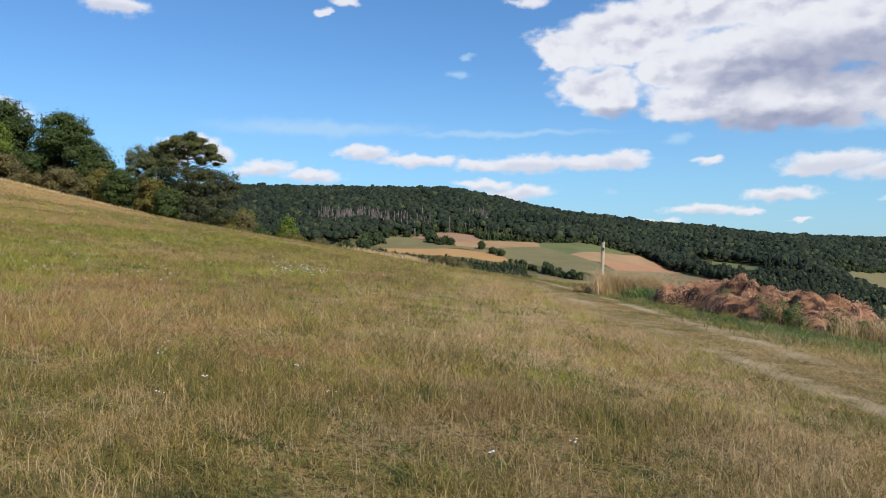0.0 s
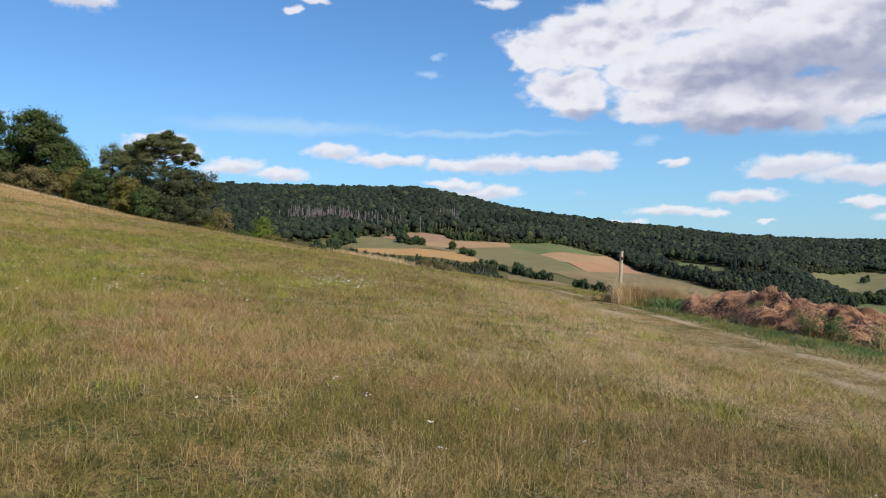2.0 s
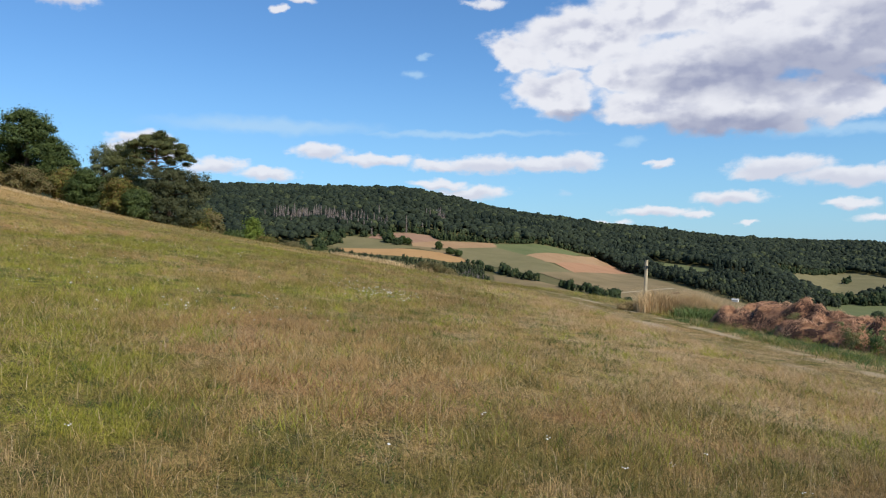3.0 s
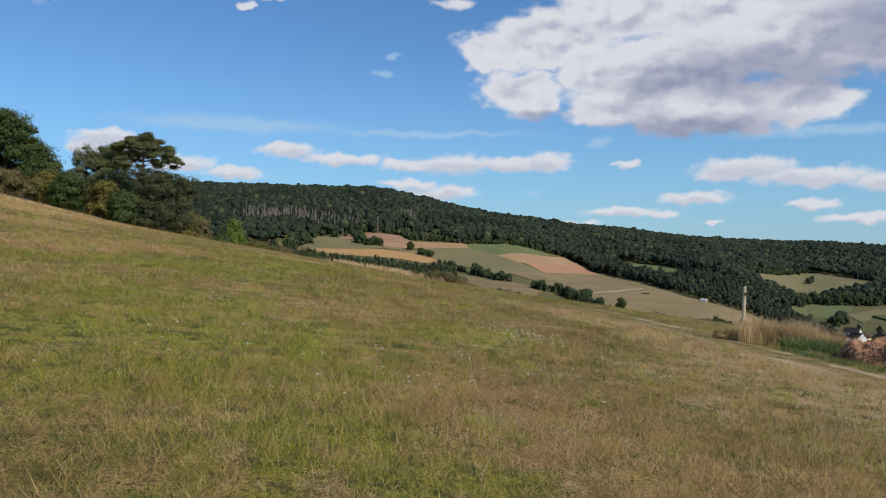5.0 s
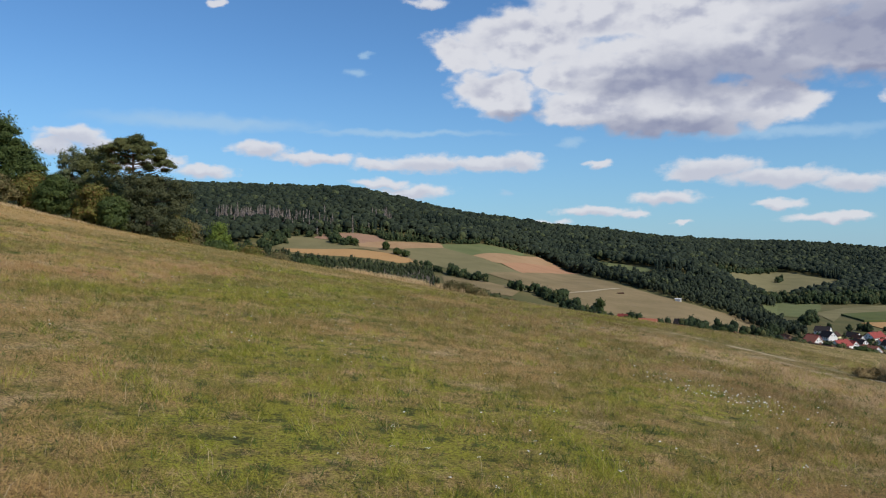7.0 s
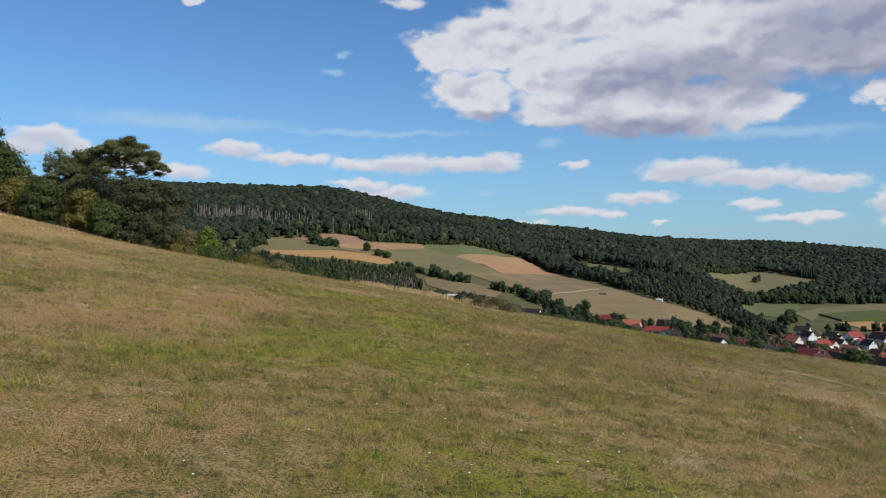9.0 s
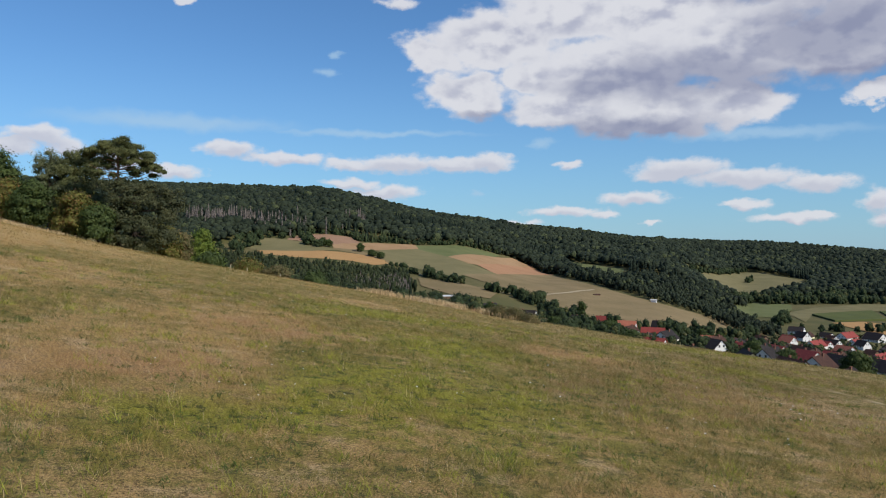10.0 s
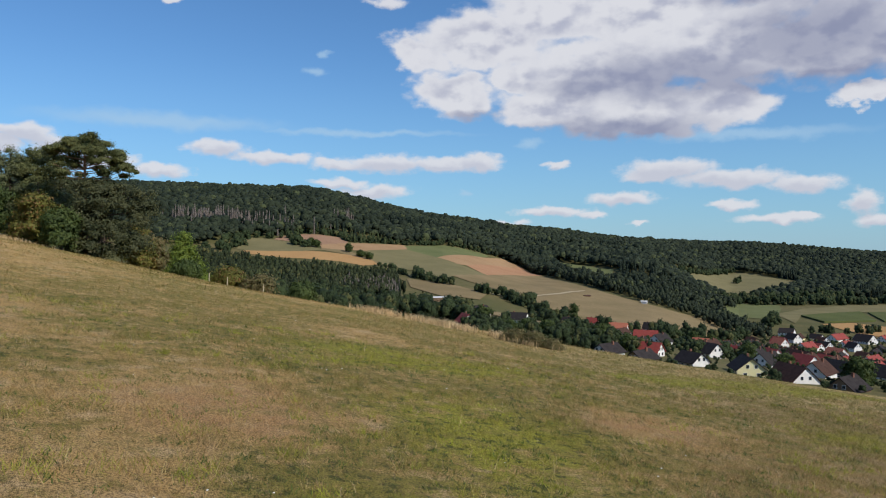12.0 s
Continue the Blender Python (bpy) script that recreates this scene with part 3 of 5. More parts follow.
field("stubble_field", [(203, 1206), (321, 1390), (384, 1488), (410, 1451), (237, 1147), (222, 1140)], STUBBLE_RED, "pale tan stubble strip on the far slope")
field("stubble_field", [(237, 1147), (410, 1449), (410, 1310), (248, 1058)], REDSTUBBLE, "reddish stubble field on the far slope")
field("pasture", [(93, 1207), (163, 1278), (198, 1204), (222, 1138), (246, 1062), (186, 1000), (169, 972), (146, 1028), (115, 1069), (90, 1124)], OLIVE, "olive pasture on the far slope")
field("pasture", [(186, 1000), (247, 1058), (404, 1304), (380, 1167), (384, 1018), (398, 937), (410, 900), (435, 883), (498, 900), (507, 849), (474, 765), (436, 724), (372, 680), (300, 690),
                  (249, 720), (237, 760), (252, 860), (200, 950)], PASTURE, "dry straw-coloured pasture sloping to the village")
field("open_pasture", [(855, 1680), (1119, 1935), (1245, 1960), (1200, 1720), (1086, 1600), (1000, 1560), (850, 1470), (832, 1550)], OLIVE, "dry open pasture below the ridge")
field("green_field", [(538, 1560), (575, 1510), (570, 1374), (499, 1215), (465, 1225), (479, 1327)], GREENFIELD, "small green field between the woods")
field("green_field", [(600, 1040), (725, 1240), (808, 1325), (850, 1270), (770, 1155), (644, 1000)], GREENFIELD, "green meadow on the valley floor")
field("green_field", [(717, 1085), (846, 1196), (983, 1260), (1128, 1235), (1056, 1150), (904, 1132), (751, 1068), (646, 940)], OLIVE, "mown meadow beside the maize")
field("maize_field", [(733, 1049), (809, 1092), (901, 1129), (801, 977), (698, 951)], MAIZE, "dense green maize field", 0.2, 2.4)
field("maize_field", [(907, 1118), (1056, 1144), (906, 978), (810, 970)], MAIZE, "dense green maize field", 0.2, 2.0)
field("stubble_field", [(680, 930), (742, 950), (770, 850), (700, 800), (650, 815)], STUBBLE, "tan stubble field beside the maize")
field("pasture", [(118, 950), (140, 935), (168, 890), (192, 855), (170, 795), (132, 800), (112, 868)], PASTURE, "dry grassy terrace above the farm")
field("pasture", [(120, 600), (165, 690), (196, 680), (205, 610), (175, 530), (140, 545)], PASTURE, "dry paddock behind the upper houses")
field("field_path", [(255, 880), (303, 914), (362, 980), (359, 984), (300, 919), (253, 884)], PATHWAY, "pale farm path across the pasture", 1.0, category="path")


def link_mesh(name, bm, mat, shade=False):
    me = bpy.data.meshes.new(name)
    bm.to_mesh(me)
    bm.free()
    me.materials.append(mat)
    if shade:
        me.shade_smooth()
    return me


def part(name, bm, mat, parent, label=""):
    ob = new(name, link_mesh(name, bm, mat))
    ob.parent = parent
    return tagged(ob, label) if label else ob


# ---- far woods ----
def crown_shape(seed, level, squash, rough):
    """A lumpy broadleaf crown of unit size, open underneath, as arrays."""
    bm = bmesh.new()
    bmesh.ops.create_icosphere(bm, subdivisions=level, radius=1.0)
    tilt = Euler((seed * 1.3, seed * 0.7, seed * 2.1)).to_matrix()
    for v in bm.verts:
        n = (tilt @ v.co).normalized()
        lump = noise.noise(n * 1.7 + Vector((seed * 7.1, 0, 0))) * 0.55 + noise.noise(n * 4.1 + Vector((0, seed * 5.3, 0))) * 0.35
        v.co = n * (1.0 + rough * lump)
        v.co.z *= squash
    bmesh.ops.delete(bm, geom=[f for f in bm.faces if f.calc_center_median().z < -0.45 * squash], context="FACES")
    bmesh.ops.delete(bm, geom=[v for v in bm.verts if not v.link_faces], context="VERTS")
    bm.verts.index_update()
    verts = np.array([v.co for v in bm.verts])
    faces = np.array([[v.index for v in f.verts] for f in bm.faces])
    bm.free()
    verts[:, 2] += 0.45 * squash
    return verts, faces


def spire_shape(seed, tiers=8, sides=7, girth=0.17):
    """A ragged conifer of unit height, as arrays."""
    rnd = np.random.RandomState(seed)
    verts, faces = [], []
    for k in range(tiers):
        low, high = k / tiers * 0.92, min(1.0, (k + 1.75) / tiers)
        wide = girth * (1 - low) ** 0.75 + 0.015
        base = len(verts)
        for s in range(sides):
            a = 2 * math.pi * (s + 0.5 * (k % 2)) / sides
            r = wide * rnd.uniform(0.75, 1.2)
            verts.append((r * math.cos(a), r * math.sin(a), low + rnd.uniform(-0.02, 0.04)))
        verts.append((rnd.uniform(-0.01, 0.01), rnd.uniform(-0.01, 0.01), high))
        faces += [(base + s, base + (s + 1) % sides, base + sides) for s in range(sides)]
    return np.array(verts), np.array(faces)


FAR_CROWNS = [crown_shape(k + 9, 1, 0.9 + 0.12 * (k % 3), 0.30) for k in range(5)]
SPIRES = [spire_shape(k) for k in range(4)]


def lumped_shape(seed, lumps):
    """A tree crown of several smaller heaped crowns, as arrays."""
    rnd = np.random.RandomState(seed)
    verts, faces, base = [], [], 0
    for k in range(lumps):
        v, f = FAR_CROWNS[rnd.randint(len(FAR_CROWNS))]
        a, s = k * 2.4 + rnd.uniform(-0.5, 0.5), (k + 0.3) / lumps
        r = rnd.uniform(0.42, 0.62)
        reach = 0.62 * math.sqrt(max(0.0, 1 - (1.5 * s - 0.45) ** 2)) * rnd.uniform(0.7, 1.1)
        verts.append(v * r + np.array([reach * math.cos(a), reach * math.sin(a), -0.15 + 1.15 * s]))
        faces.append(f + base)
        base += len(v)
    return np.concatenate(verts), np.concatenate(faces)


def leafy_shape(seed, lumps, sprays, size):
    """A heaped crown with ragged sprays of leaves standing out of it."""
    verts, faces = lumped_shape(seed, lumps)
    rnd = np.random.RandomState(seed + 50)
    pick = verts[rnd.randint(len(verts), size=sprays)]
    middle = verts.mean(0)
    at = middle + (pick - middle) * rnd.uniform(0.92, 1.14, (sprays, 1))
    corners = at[:, None, :] + rnd.normal(size=(sprays, 3, 3)) * size
    more = np.arange(sprays * 3).reshape(-1, 3) + len(verts)
    return np.concatenate([verts, corners.reshape(-1, 3)]), np.concatenate([faces, more])


TREE_CROWNS, WOOD_CROWNS = [leafy_shape(k, 6, 170, 0.085) for k in range(6)], [leafy_shape(k + 20, 3, 55, 0.10) for k in range(6)]
SNAGS = [spire_shape(k + 30, 7, 5, 0.085) for k in range(4)]


def planted(name, places, sizes, shapes, mat, label, seed, tall=1.0, category="trees", shade=True):
    """One object of many crowns, each turned and sized on its own."""
    rnd = np.random.RandomState(seed)
    all_v, all_f, base = [], [], 0
    for (x, y, z), size in zip(places, sizes):
        v, f = shapes[rnd.randint(len(shapes))]
        a, w = rnd.uniform(0, 6.28), rnd.uniform(0.85, 1.15)
        c, s = math.cos(a) * size * w, math.sin(a) * size * w
        all_v.append(np.stack([v[:, 0] * c - v[:, 1] * s + x, v[:, 0] * s + v[:, 1] * c + y,
                               v[:, 2] * size * tall * rnd.uniform(0.85, 1.2) + z], -1))
        all_f.append(f + base)
        base += len(v)
    ob = new(name, mesh_of(name, np.concatenate(all_v), np.concatenate(all_f), mat, shade))
    return tagged(ob, label, category, kind="stuff")


def scatter(rnd, ring, step, jitter=0.75):
    """Plan places about step apart inside a polygon."""
    xs, ys = np.array(ring).T
    gx, gy = np.meshgrid(np.arange(xs.min(), xs.max(), step), np.arange(ys.min(), ys.max(), step))
    gx = (gx + (rnd.rand(*gx.shape) - 0.5) * 2 * step * jitter * 0.6).ravel()
    gy = (gy + (rnd.rand(*gy.shape) - 0.5) * 2 * step * jitter * 0.6).ravel()
    ok = inside(gx, gy, ring)
    return gx[ok], gy[ok]


def along(rnd, line, step, spread):
    """Plan places along a polyline, strewn sideways."""
    out = []
    for (xa, ya), (xb, yb) in zip(line[:-1], line[1:]):
        for s in np.arange(0, 1, step / math.hypot(xb - xa, yb - ya)):
            out.append((xa + (xb - xa) * s + rnd.normal() * spread, ya + (yb - ya) * s + rnd.normal() * spread))
    return np.array(out).T


OPEN_LAND = [
    [(-112, 1180), (-102, 1262), (-52, 1262), (-48, 1286), (-10, 1314), (23, 1324), (52, 1318), (60, 1282), (88, 1288), (164, 1348), (248, 1403), (346, 1465), (382, 1496),
     (414, 1455), (414, 1300), (384, 1160), (388, 1000), (384, 900), (110, 900), (60, 1050), (-90, 1100)],
    [(855, 1656), (1218, 2007), (1242, 1764), (1077, 1585), (921, 1552), (832, 1550)],
    [(525, 1600), (595, 1500), (580, 1370), (500, 1170), (455, 1115), (450, 1250), (485, 1440)],
    [(838, 1700), (1218, 2007), (1242, 1764), (1110, 1585), (955, 1470), (800, 1360), (800, 1480)],
    [(605, 1034), (652, 1136), (848, 1317), (757, 1141), (621, 977)],
    [(701, 1192), (875, 1288), (1100, 1150), (1000, 850), (602, 900)],
]


def open_ground(x, y):
    clear = np.zeros(len(x), bool)
    for ring in OPEN_LAND:
        clear |= inside(x, y, ring)
    return clear


def make_forest():
    """The wooded ridge, from its foot to behind the skyline."""
    rnd = np.random.RandomState(3)
    ring = [(-1500, 1000), (-160, 1150), (-104, 1262), (-50, 1272), (-10, 1308), (50, 1316), (62, 1276), (90, 1286), (166, 1346), (250, 1402), (348, 1464), (384, 1496), (420, 1300), (700, 1250), (820, 1400), (1050, 1400),
            (1300, 1300), (2500, 2000), (2300, 2700), (1400, 2800), (700, 2250), (300, 2080), (-700, 2000), (-1500, 1500)]
    x, y = scatter(rnd, ring, 9.9)
    r, th = np.hypot(x, y), np.degrees(np.arctan2(x, y))
    far = over_bearing(th, RIDGE)
    keep = ~open_ground(x, y) & (r < far + 45) & (th > -34) & (th < 44)
    x, y = x[keep], y[keep]
    z = height(x, y)
    kind = np.array([noise.noise(Vector((a / 120, b / 120, 3))) for a, b in zip(x, y)]) + 0.25 * rnd.rand(len(x))
    grey = np.exp(-(((x + 150) / 52) ** 2 + ((y - 1352) / 30) ** 2)) > rnd.rand(len(x)) * 1.1
    grey |= np.exp(-(((x - 70) / 16) ** 2 + ((y - 1470) / 22) ** 2)) > rnd.rand(len(x)) * 1.3
    conifer_zone = np.exp(-(((x + 60) / 110) ** 2 + ((y - 1345) / 75) ** 2))
    spruce = (kind + 0.55 * conifer_zone > 0.5) & ~grey & (np.hypot(x, y) < over_bearing(np.degrees(np.arctan2(x, y)), RIDGE) - 220)
    young = np.exp(-(((x - 85) / 60) ** 2 + ((y - 1322) / 42) ** 2)) > rnd.rand(len(x)) * 0.8
    young |= np.exp(-(((x - 395) / 30) ** 2 + ((y - 1560) / 60) ** 2)) > rnd.rand(len(x)) * 1.2
    spruce &= ~young
    leaf = ~spruce & ~grey & ~young
    stand = np.array([noise.noise(Vector((a / 60, b / 60, 9))) for a, b in zip(x, y)])
    size = np.clip(rnd.normal(6.4, 1.5, len(x)) + 2.0 * stand, 3.8, 10.5)
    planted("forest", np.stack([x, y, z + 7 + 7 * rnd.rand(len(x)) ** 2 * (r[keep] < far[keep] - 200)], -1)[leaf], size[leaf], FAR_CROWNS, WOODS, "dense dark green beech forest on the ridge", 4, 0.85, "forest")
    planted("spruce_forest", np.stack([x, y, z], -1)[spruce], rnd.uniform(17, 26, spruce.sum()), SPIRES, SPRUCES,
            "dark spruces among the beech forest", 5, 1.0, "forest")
    planted("young_larches", np.stack([x, y, z], -1)[young], rnd.uniform(9, 16, young.sum()), SPIRES, YOUNGWOOD,
            "lighter green young larches at the forest edge", 7, 1.0, "trees")
    more = rnd.normal(size=(170, 2)) * (40, 24) + (-152, 1350)
    more = np.concatenate([more, rnd.normal(size=(14, 2)) * (10, 16) + (72, 1465), rnd.normal(size=(30, 2)) * (70, 30) + (-60, 1335)])
    more = more[~open_ground(more[:, 0], more[:, 1])]
    x, y = np.concatenate([x[grey], more[:, 0]]), np.concatenate([y[grey], more[:, 1]])
    z, grey = height(x, y), np.full(len(x), True)
    planted("dead_spruces", np.stack([x, y, z], -1)[grey], rnd.uniform(18, 29, grey.sum()), SNAGS, DEADWOOD,
            "grey dead spruces standing in the forest", 6, 1.0, "trees")


make_forest()


def make_near_woods():
    rnd = np.random.RandomState(8)
    # wooded spur that runs down to the village
    ring = [(352, 1480), (396, 1290), (400, 1019), (420, 905), (468, 892), (462, 770), (492, 768), (535, 850), (562, 930), (592, 1040), (640, 1130), (732, 1225), (730, 1334), (610, 1190), (480, 1150), (440, 1330), (450, 1560), (430, 1617)]
    x, y = scatter(rnd, ring, 9.0)
    free = ~open_ground(x, y)
    x, y = x[free], y[free]
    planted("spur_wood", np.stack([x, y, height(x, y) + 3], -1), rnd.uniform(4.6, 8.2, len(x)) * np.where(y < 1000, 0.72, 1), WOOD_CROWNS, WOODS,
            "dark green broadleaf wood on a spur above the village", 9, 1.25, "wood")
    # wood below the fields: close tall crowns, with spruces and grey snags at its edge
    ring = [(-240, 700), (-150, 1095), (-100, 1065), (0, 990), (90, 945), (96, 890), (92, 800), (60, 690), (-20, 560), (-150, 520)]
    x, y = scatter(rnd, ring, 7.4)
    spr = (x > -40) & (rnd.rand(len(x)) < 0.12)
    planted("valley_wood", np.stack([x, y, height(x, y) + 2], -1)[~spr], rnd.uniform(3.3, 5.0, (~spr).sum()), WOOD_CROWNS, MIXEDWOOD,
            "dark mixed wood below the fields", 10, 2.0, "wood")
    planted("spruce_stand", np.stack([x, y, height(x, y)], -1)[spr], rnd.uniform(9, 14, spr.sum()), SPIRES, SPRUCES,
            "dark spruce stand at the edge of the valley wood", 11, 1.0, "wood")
    x, y = scatter(rnd, [(10, 690), (60, 690), (90, 790), (84, 860), (40, 840)], 6.2, 1.0)
    planted("dead_spruces", np.stack([x, y, height(x, y)], -1), rnd.uniform(11, 16, len(x)), SNAGS, DEADWOOD, "grey bare spruces at the wood's edge", 12, category="trees")
    for line, step, spread, lo, hi, seed in (
            ([(106, 1012), (123, 1000), (145, 930), (165, 895)], 7, 4, 3.0, 6.0, 20), ([(96, 1076), (104, 1048), (110, 1030)], 8, 2, 1.2, 2.6, 43),
            ([(185, 858), (207, 850), (226, 815), (229, 740), (205, 660), (182, 610)], 6, 7, 3.5, 6.0, 21),
            ([(575, 905), (610, 935), (650, 1000)], 9, 6, 4, 6.5, 22),
            ([(590, 850), (640, 835), (700, 845)], 9, 6, 3, 5, 23),
            ([(440, 760), (400, 700), (340, 690), (306, 640), (262, 705)], 8, 10, 3.5, 6, 24),
            ([(170, 500), (150, 460), (120, 420), (80, 380), (60, 340)], 5, 9, 2.0, 3.8, 25),
            ([(90, 520), (60, 470), (30, 420), (10, 380)], 5, 12, 3.5, 6, 26),
            ([(-20, 560), (20, 480), (-10, 380), (-40, 300)], 6, 18, 4, 6.5, 27),
            ([(-130, 560), (-110, 420), (-80, 300), (-60, 230)], 6, 18, 4, 6.5, 30),
            ([(705, 1262), (780, 1335), (850, 1292), (930, 1288), (1010, 1280), (1130, 1300)], 5, 12, 5, 8, 28), ([(800, 1360), (900, 1345), (1010, 1350), (1130, 1420)], 6, 14, 6, 9, 44),
            ([(320, 560), (358, 521), (300, 470), (230, 420)], 9, 8, 2.6, 4.2, 29),
            ([(-95, 1180), (-112, 1265), (-30, 1262), (-20, 1240)], 9, 5, 3.5, 6, 31),
            ([(-26, 1210), (4, 1186)], 5, 4, 4, 6.5, 32),
            ([(20, 300), (60, 305), (95, 312), (128, 335)], 4, 6, 2.0, 3.4, 34), ([(60, 370), (100, 350), (140, 400)], 5, 8, 2.4, 4.0, 35),
            ([(-130, 1120), (-112, 1180), (-112, 1270)], 7, 9, 4, 6.5, 36),
            ([(200, 330), (300, 400), (400, 500), (500, 600), (600, 690)], 15, 28, 1.8, 3.4, 37), ([(160, 330), (230, 420), (320, 560), (420, 680)], 18, 22, 1.8, 3.4, 38),
            ([(270, 320), (380, 420), (480, 500), (600, 620)], 16, 22, 1.8, 3.4, 39), ([(120, 262), (165, 240), (200, 255), (235, 290)], 13, 4, 1.0, 1.9, 40),
            ([(-52, 1290), (-10, 1318), (23, 1328), (56, 1320), (66, 1286), (170, 1352), (252, 1408), (350, 1470)], 7, 4, 3.0, 5.5, 41), ([(855, 1662), (1000, 1800), (1218, 2012)], 10, 5, 4, 7, 42),
            ([(1040, 1740), (1090, 1760)], 14, 9, 4, 7, 33)):
        x, y = along(rnd, line, step, spread)
        planted("tree_row", np.stack([x, y, height(x, y) + 1.0], -1), rnd.uniform(lo, hi, len(x)) * 1.1, TREE_CROWNS, BUSHES,
                "row of green broadleaf trees and bushes", seed, 1.2, "trees")


make_near_woods()

# ---- village ----
def box(bm, x0, x1, y0, y1, z0, z1):
    vs = [bm.verts.new(p) for p in ((x0, y0, z0), (x1, y0, z0), (x1, y1, z0), (x0, y1, z0), (x0, y0, z1), (x1, y0, z1), (x1, y1, z1), (x0, y1, z1))]
    for f in ((3, 2, 1, 0), (4, 5, 6, 7), (0, 1, 5, 4), (1, 2, 6, 5), (2, 3, 7, 6), (3, 0, 4, 7)):
        bm.faces.new([vs[k] for k in f])


def window(parent, at, size, axis):
    """A framed window set into a wall whose face looks along axis ('x' or 'y', signed)."""
    w, h = size
    sign = 1 if axis[0] == "+" else -1
    bm, pm = bmesh.new(), bmesh.new()
    for target, grow, lo, hi in ((bm, 0.12, -0.05, 0.06), (pm, 0.0, 0.0, 0.09)):
        lo, hi = sorted((lo * sign, hi * sign))
        if axis[1] == "x":
            box(target, at[0] + lo, at[0] + hi, at[1] - w / 2 - grow, at[1] + w / 2 + grow, at[2] - grow, at[2] + h + grow)
        else:
            box(target, at[0] - w / 2 - grow, at[0] + w / 2 + grow, at[1] + lo, at[1] + hi, at[2] - grow, at[2] + h + grow)
    win = part("window", bm, FRAME, parent)
    part("pane", pm, PANE, win, "dark window pane")


def house(x, y, turn, wide, deep, eaves, pitch, wall, roof, label, chimney=True, sunk=1.9):
    """A gabled house: its gable looks along local +x, turned by turn degrees; wide is the gable's width, deep the ridge's length."""
    base = new("house")
    base.matrix_world = pose(x, y, float(height(x, y)) - sunk, 0, 0, turn)
    tagged(base, label, "house", "village houses")
    w, d, rise = wide / 2, deep / 2, wide / 2 * math.tan(radians(pitch))
    bm = bmesh.new()
    ends = []
    for px in (-d, d):
        ends.append([bm.verts.new(p) for p in ((px, -w, 0), (px, w, 0), (px, w, eaves), (px, 0, eaves + rise), (px, -w, eaves))])
    bm.faces.new(ends[0][::-1])
    bm.faces.new(ends[1])
    for k in range(5):
        n = (k + 1) % 5
        bm.faces.new((ends[0][k], ends[0][n], ends[1][n], ends[1][k]))
    bmesh.ops.recalc_face_normals(bm, faces=bm.faces[:])
    part("wall", bm, wall, base)
    slope = math.hypot(w, rise)
    for side in (-1, 1):
        bm = bmesh.new()
        box(bm, -d - 0.5, d + 0.5, -0.05, slope + 0.7, 0.03, 0.28)
        tilt = Matrix.Rotation(-math.atan2(rise, w), 4, "X")
        flip = Matrix.Diagonal((1, side, 1, 1))
        bmesh.ops.transform(bm, matrix=Matrix.Translation((0, 0, eaves + rise)) @ flip @ tilt, verts=bm.verts[:])
        bmesh.ops.recalc_face_normals(bm, faces=bm.faces[:])
        part("roof", bm, roof, base)
    if chimney:
        bm = bmesh.new()
        box(bm, -d * 0.35 - 0.4, -d * 0.35 + 0.4, 0.5, 1.2, eaves + rise * 0.6, eaves + rise + 1.0)
        part("chimney", bm, BRICK, base)
    for px in (-w * 0.28, w * 0.28):
        window(base, (d, px, eaves + rise * 0.18), (1.0, 1.2), "+x")
        if eaves > 3.5:
            window(base, (d, px * 1.6, 1.9), (1.2, 1.3), "+x")
    for px in np.arange(-d + 1.8, d - 1.0, 3.2):
        window(base, (float(px), -w, eaves - 1.9), (1.1, 1.2), "-y")
    return base


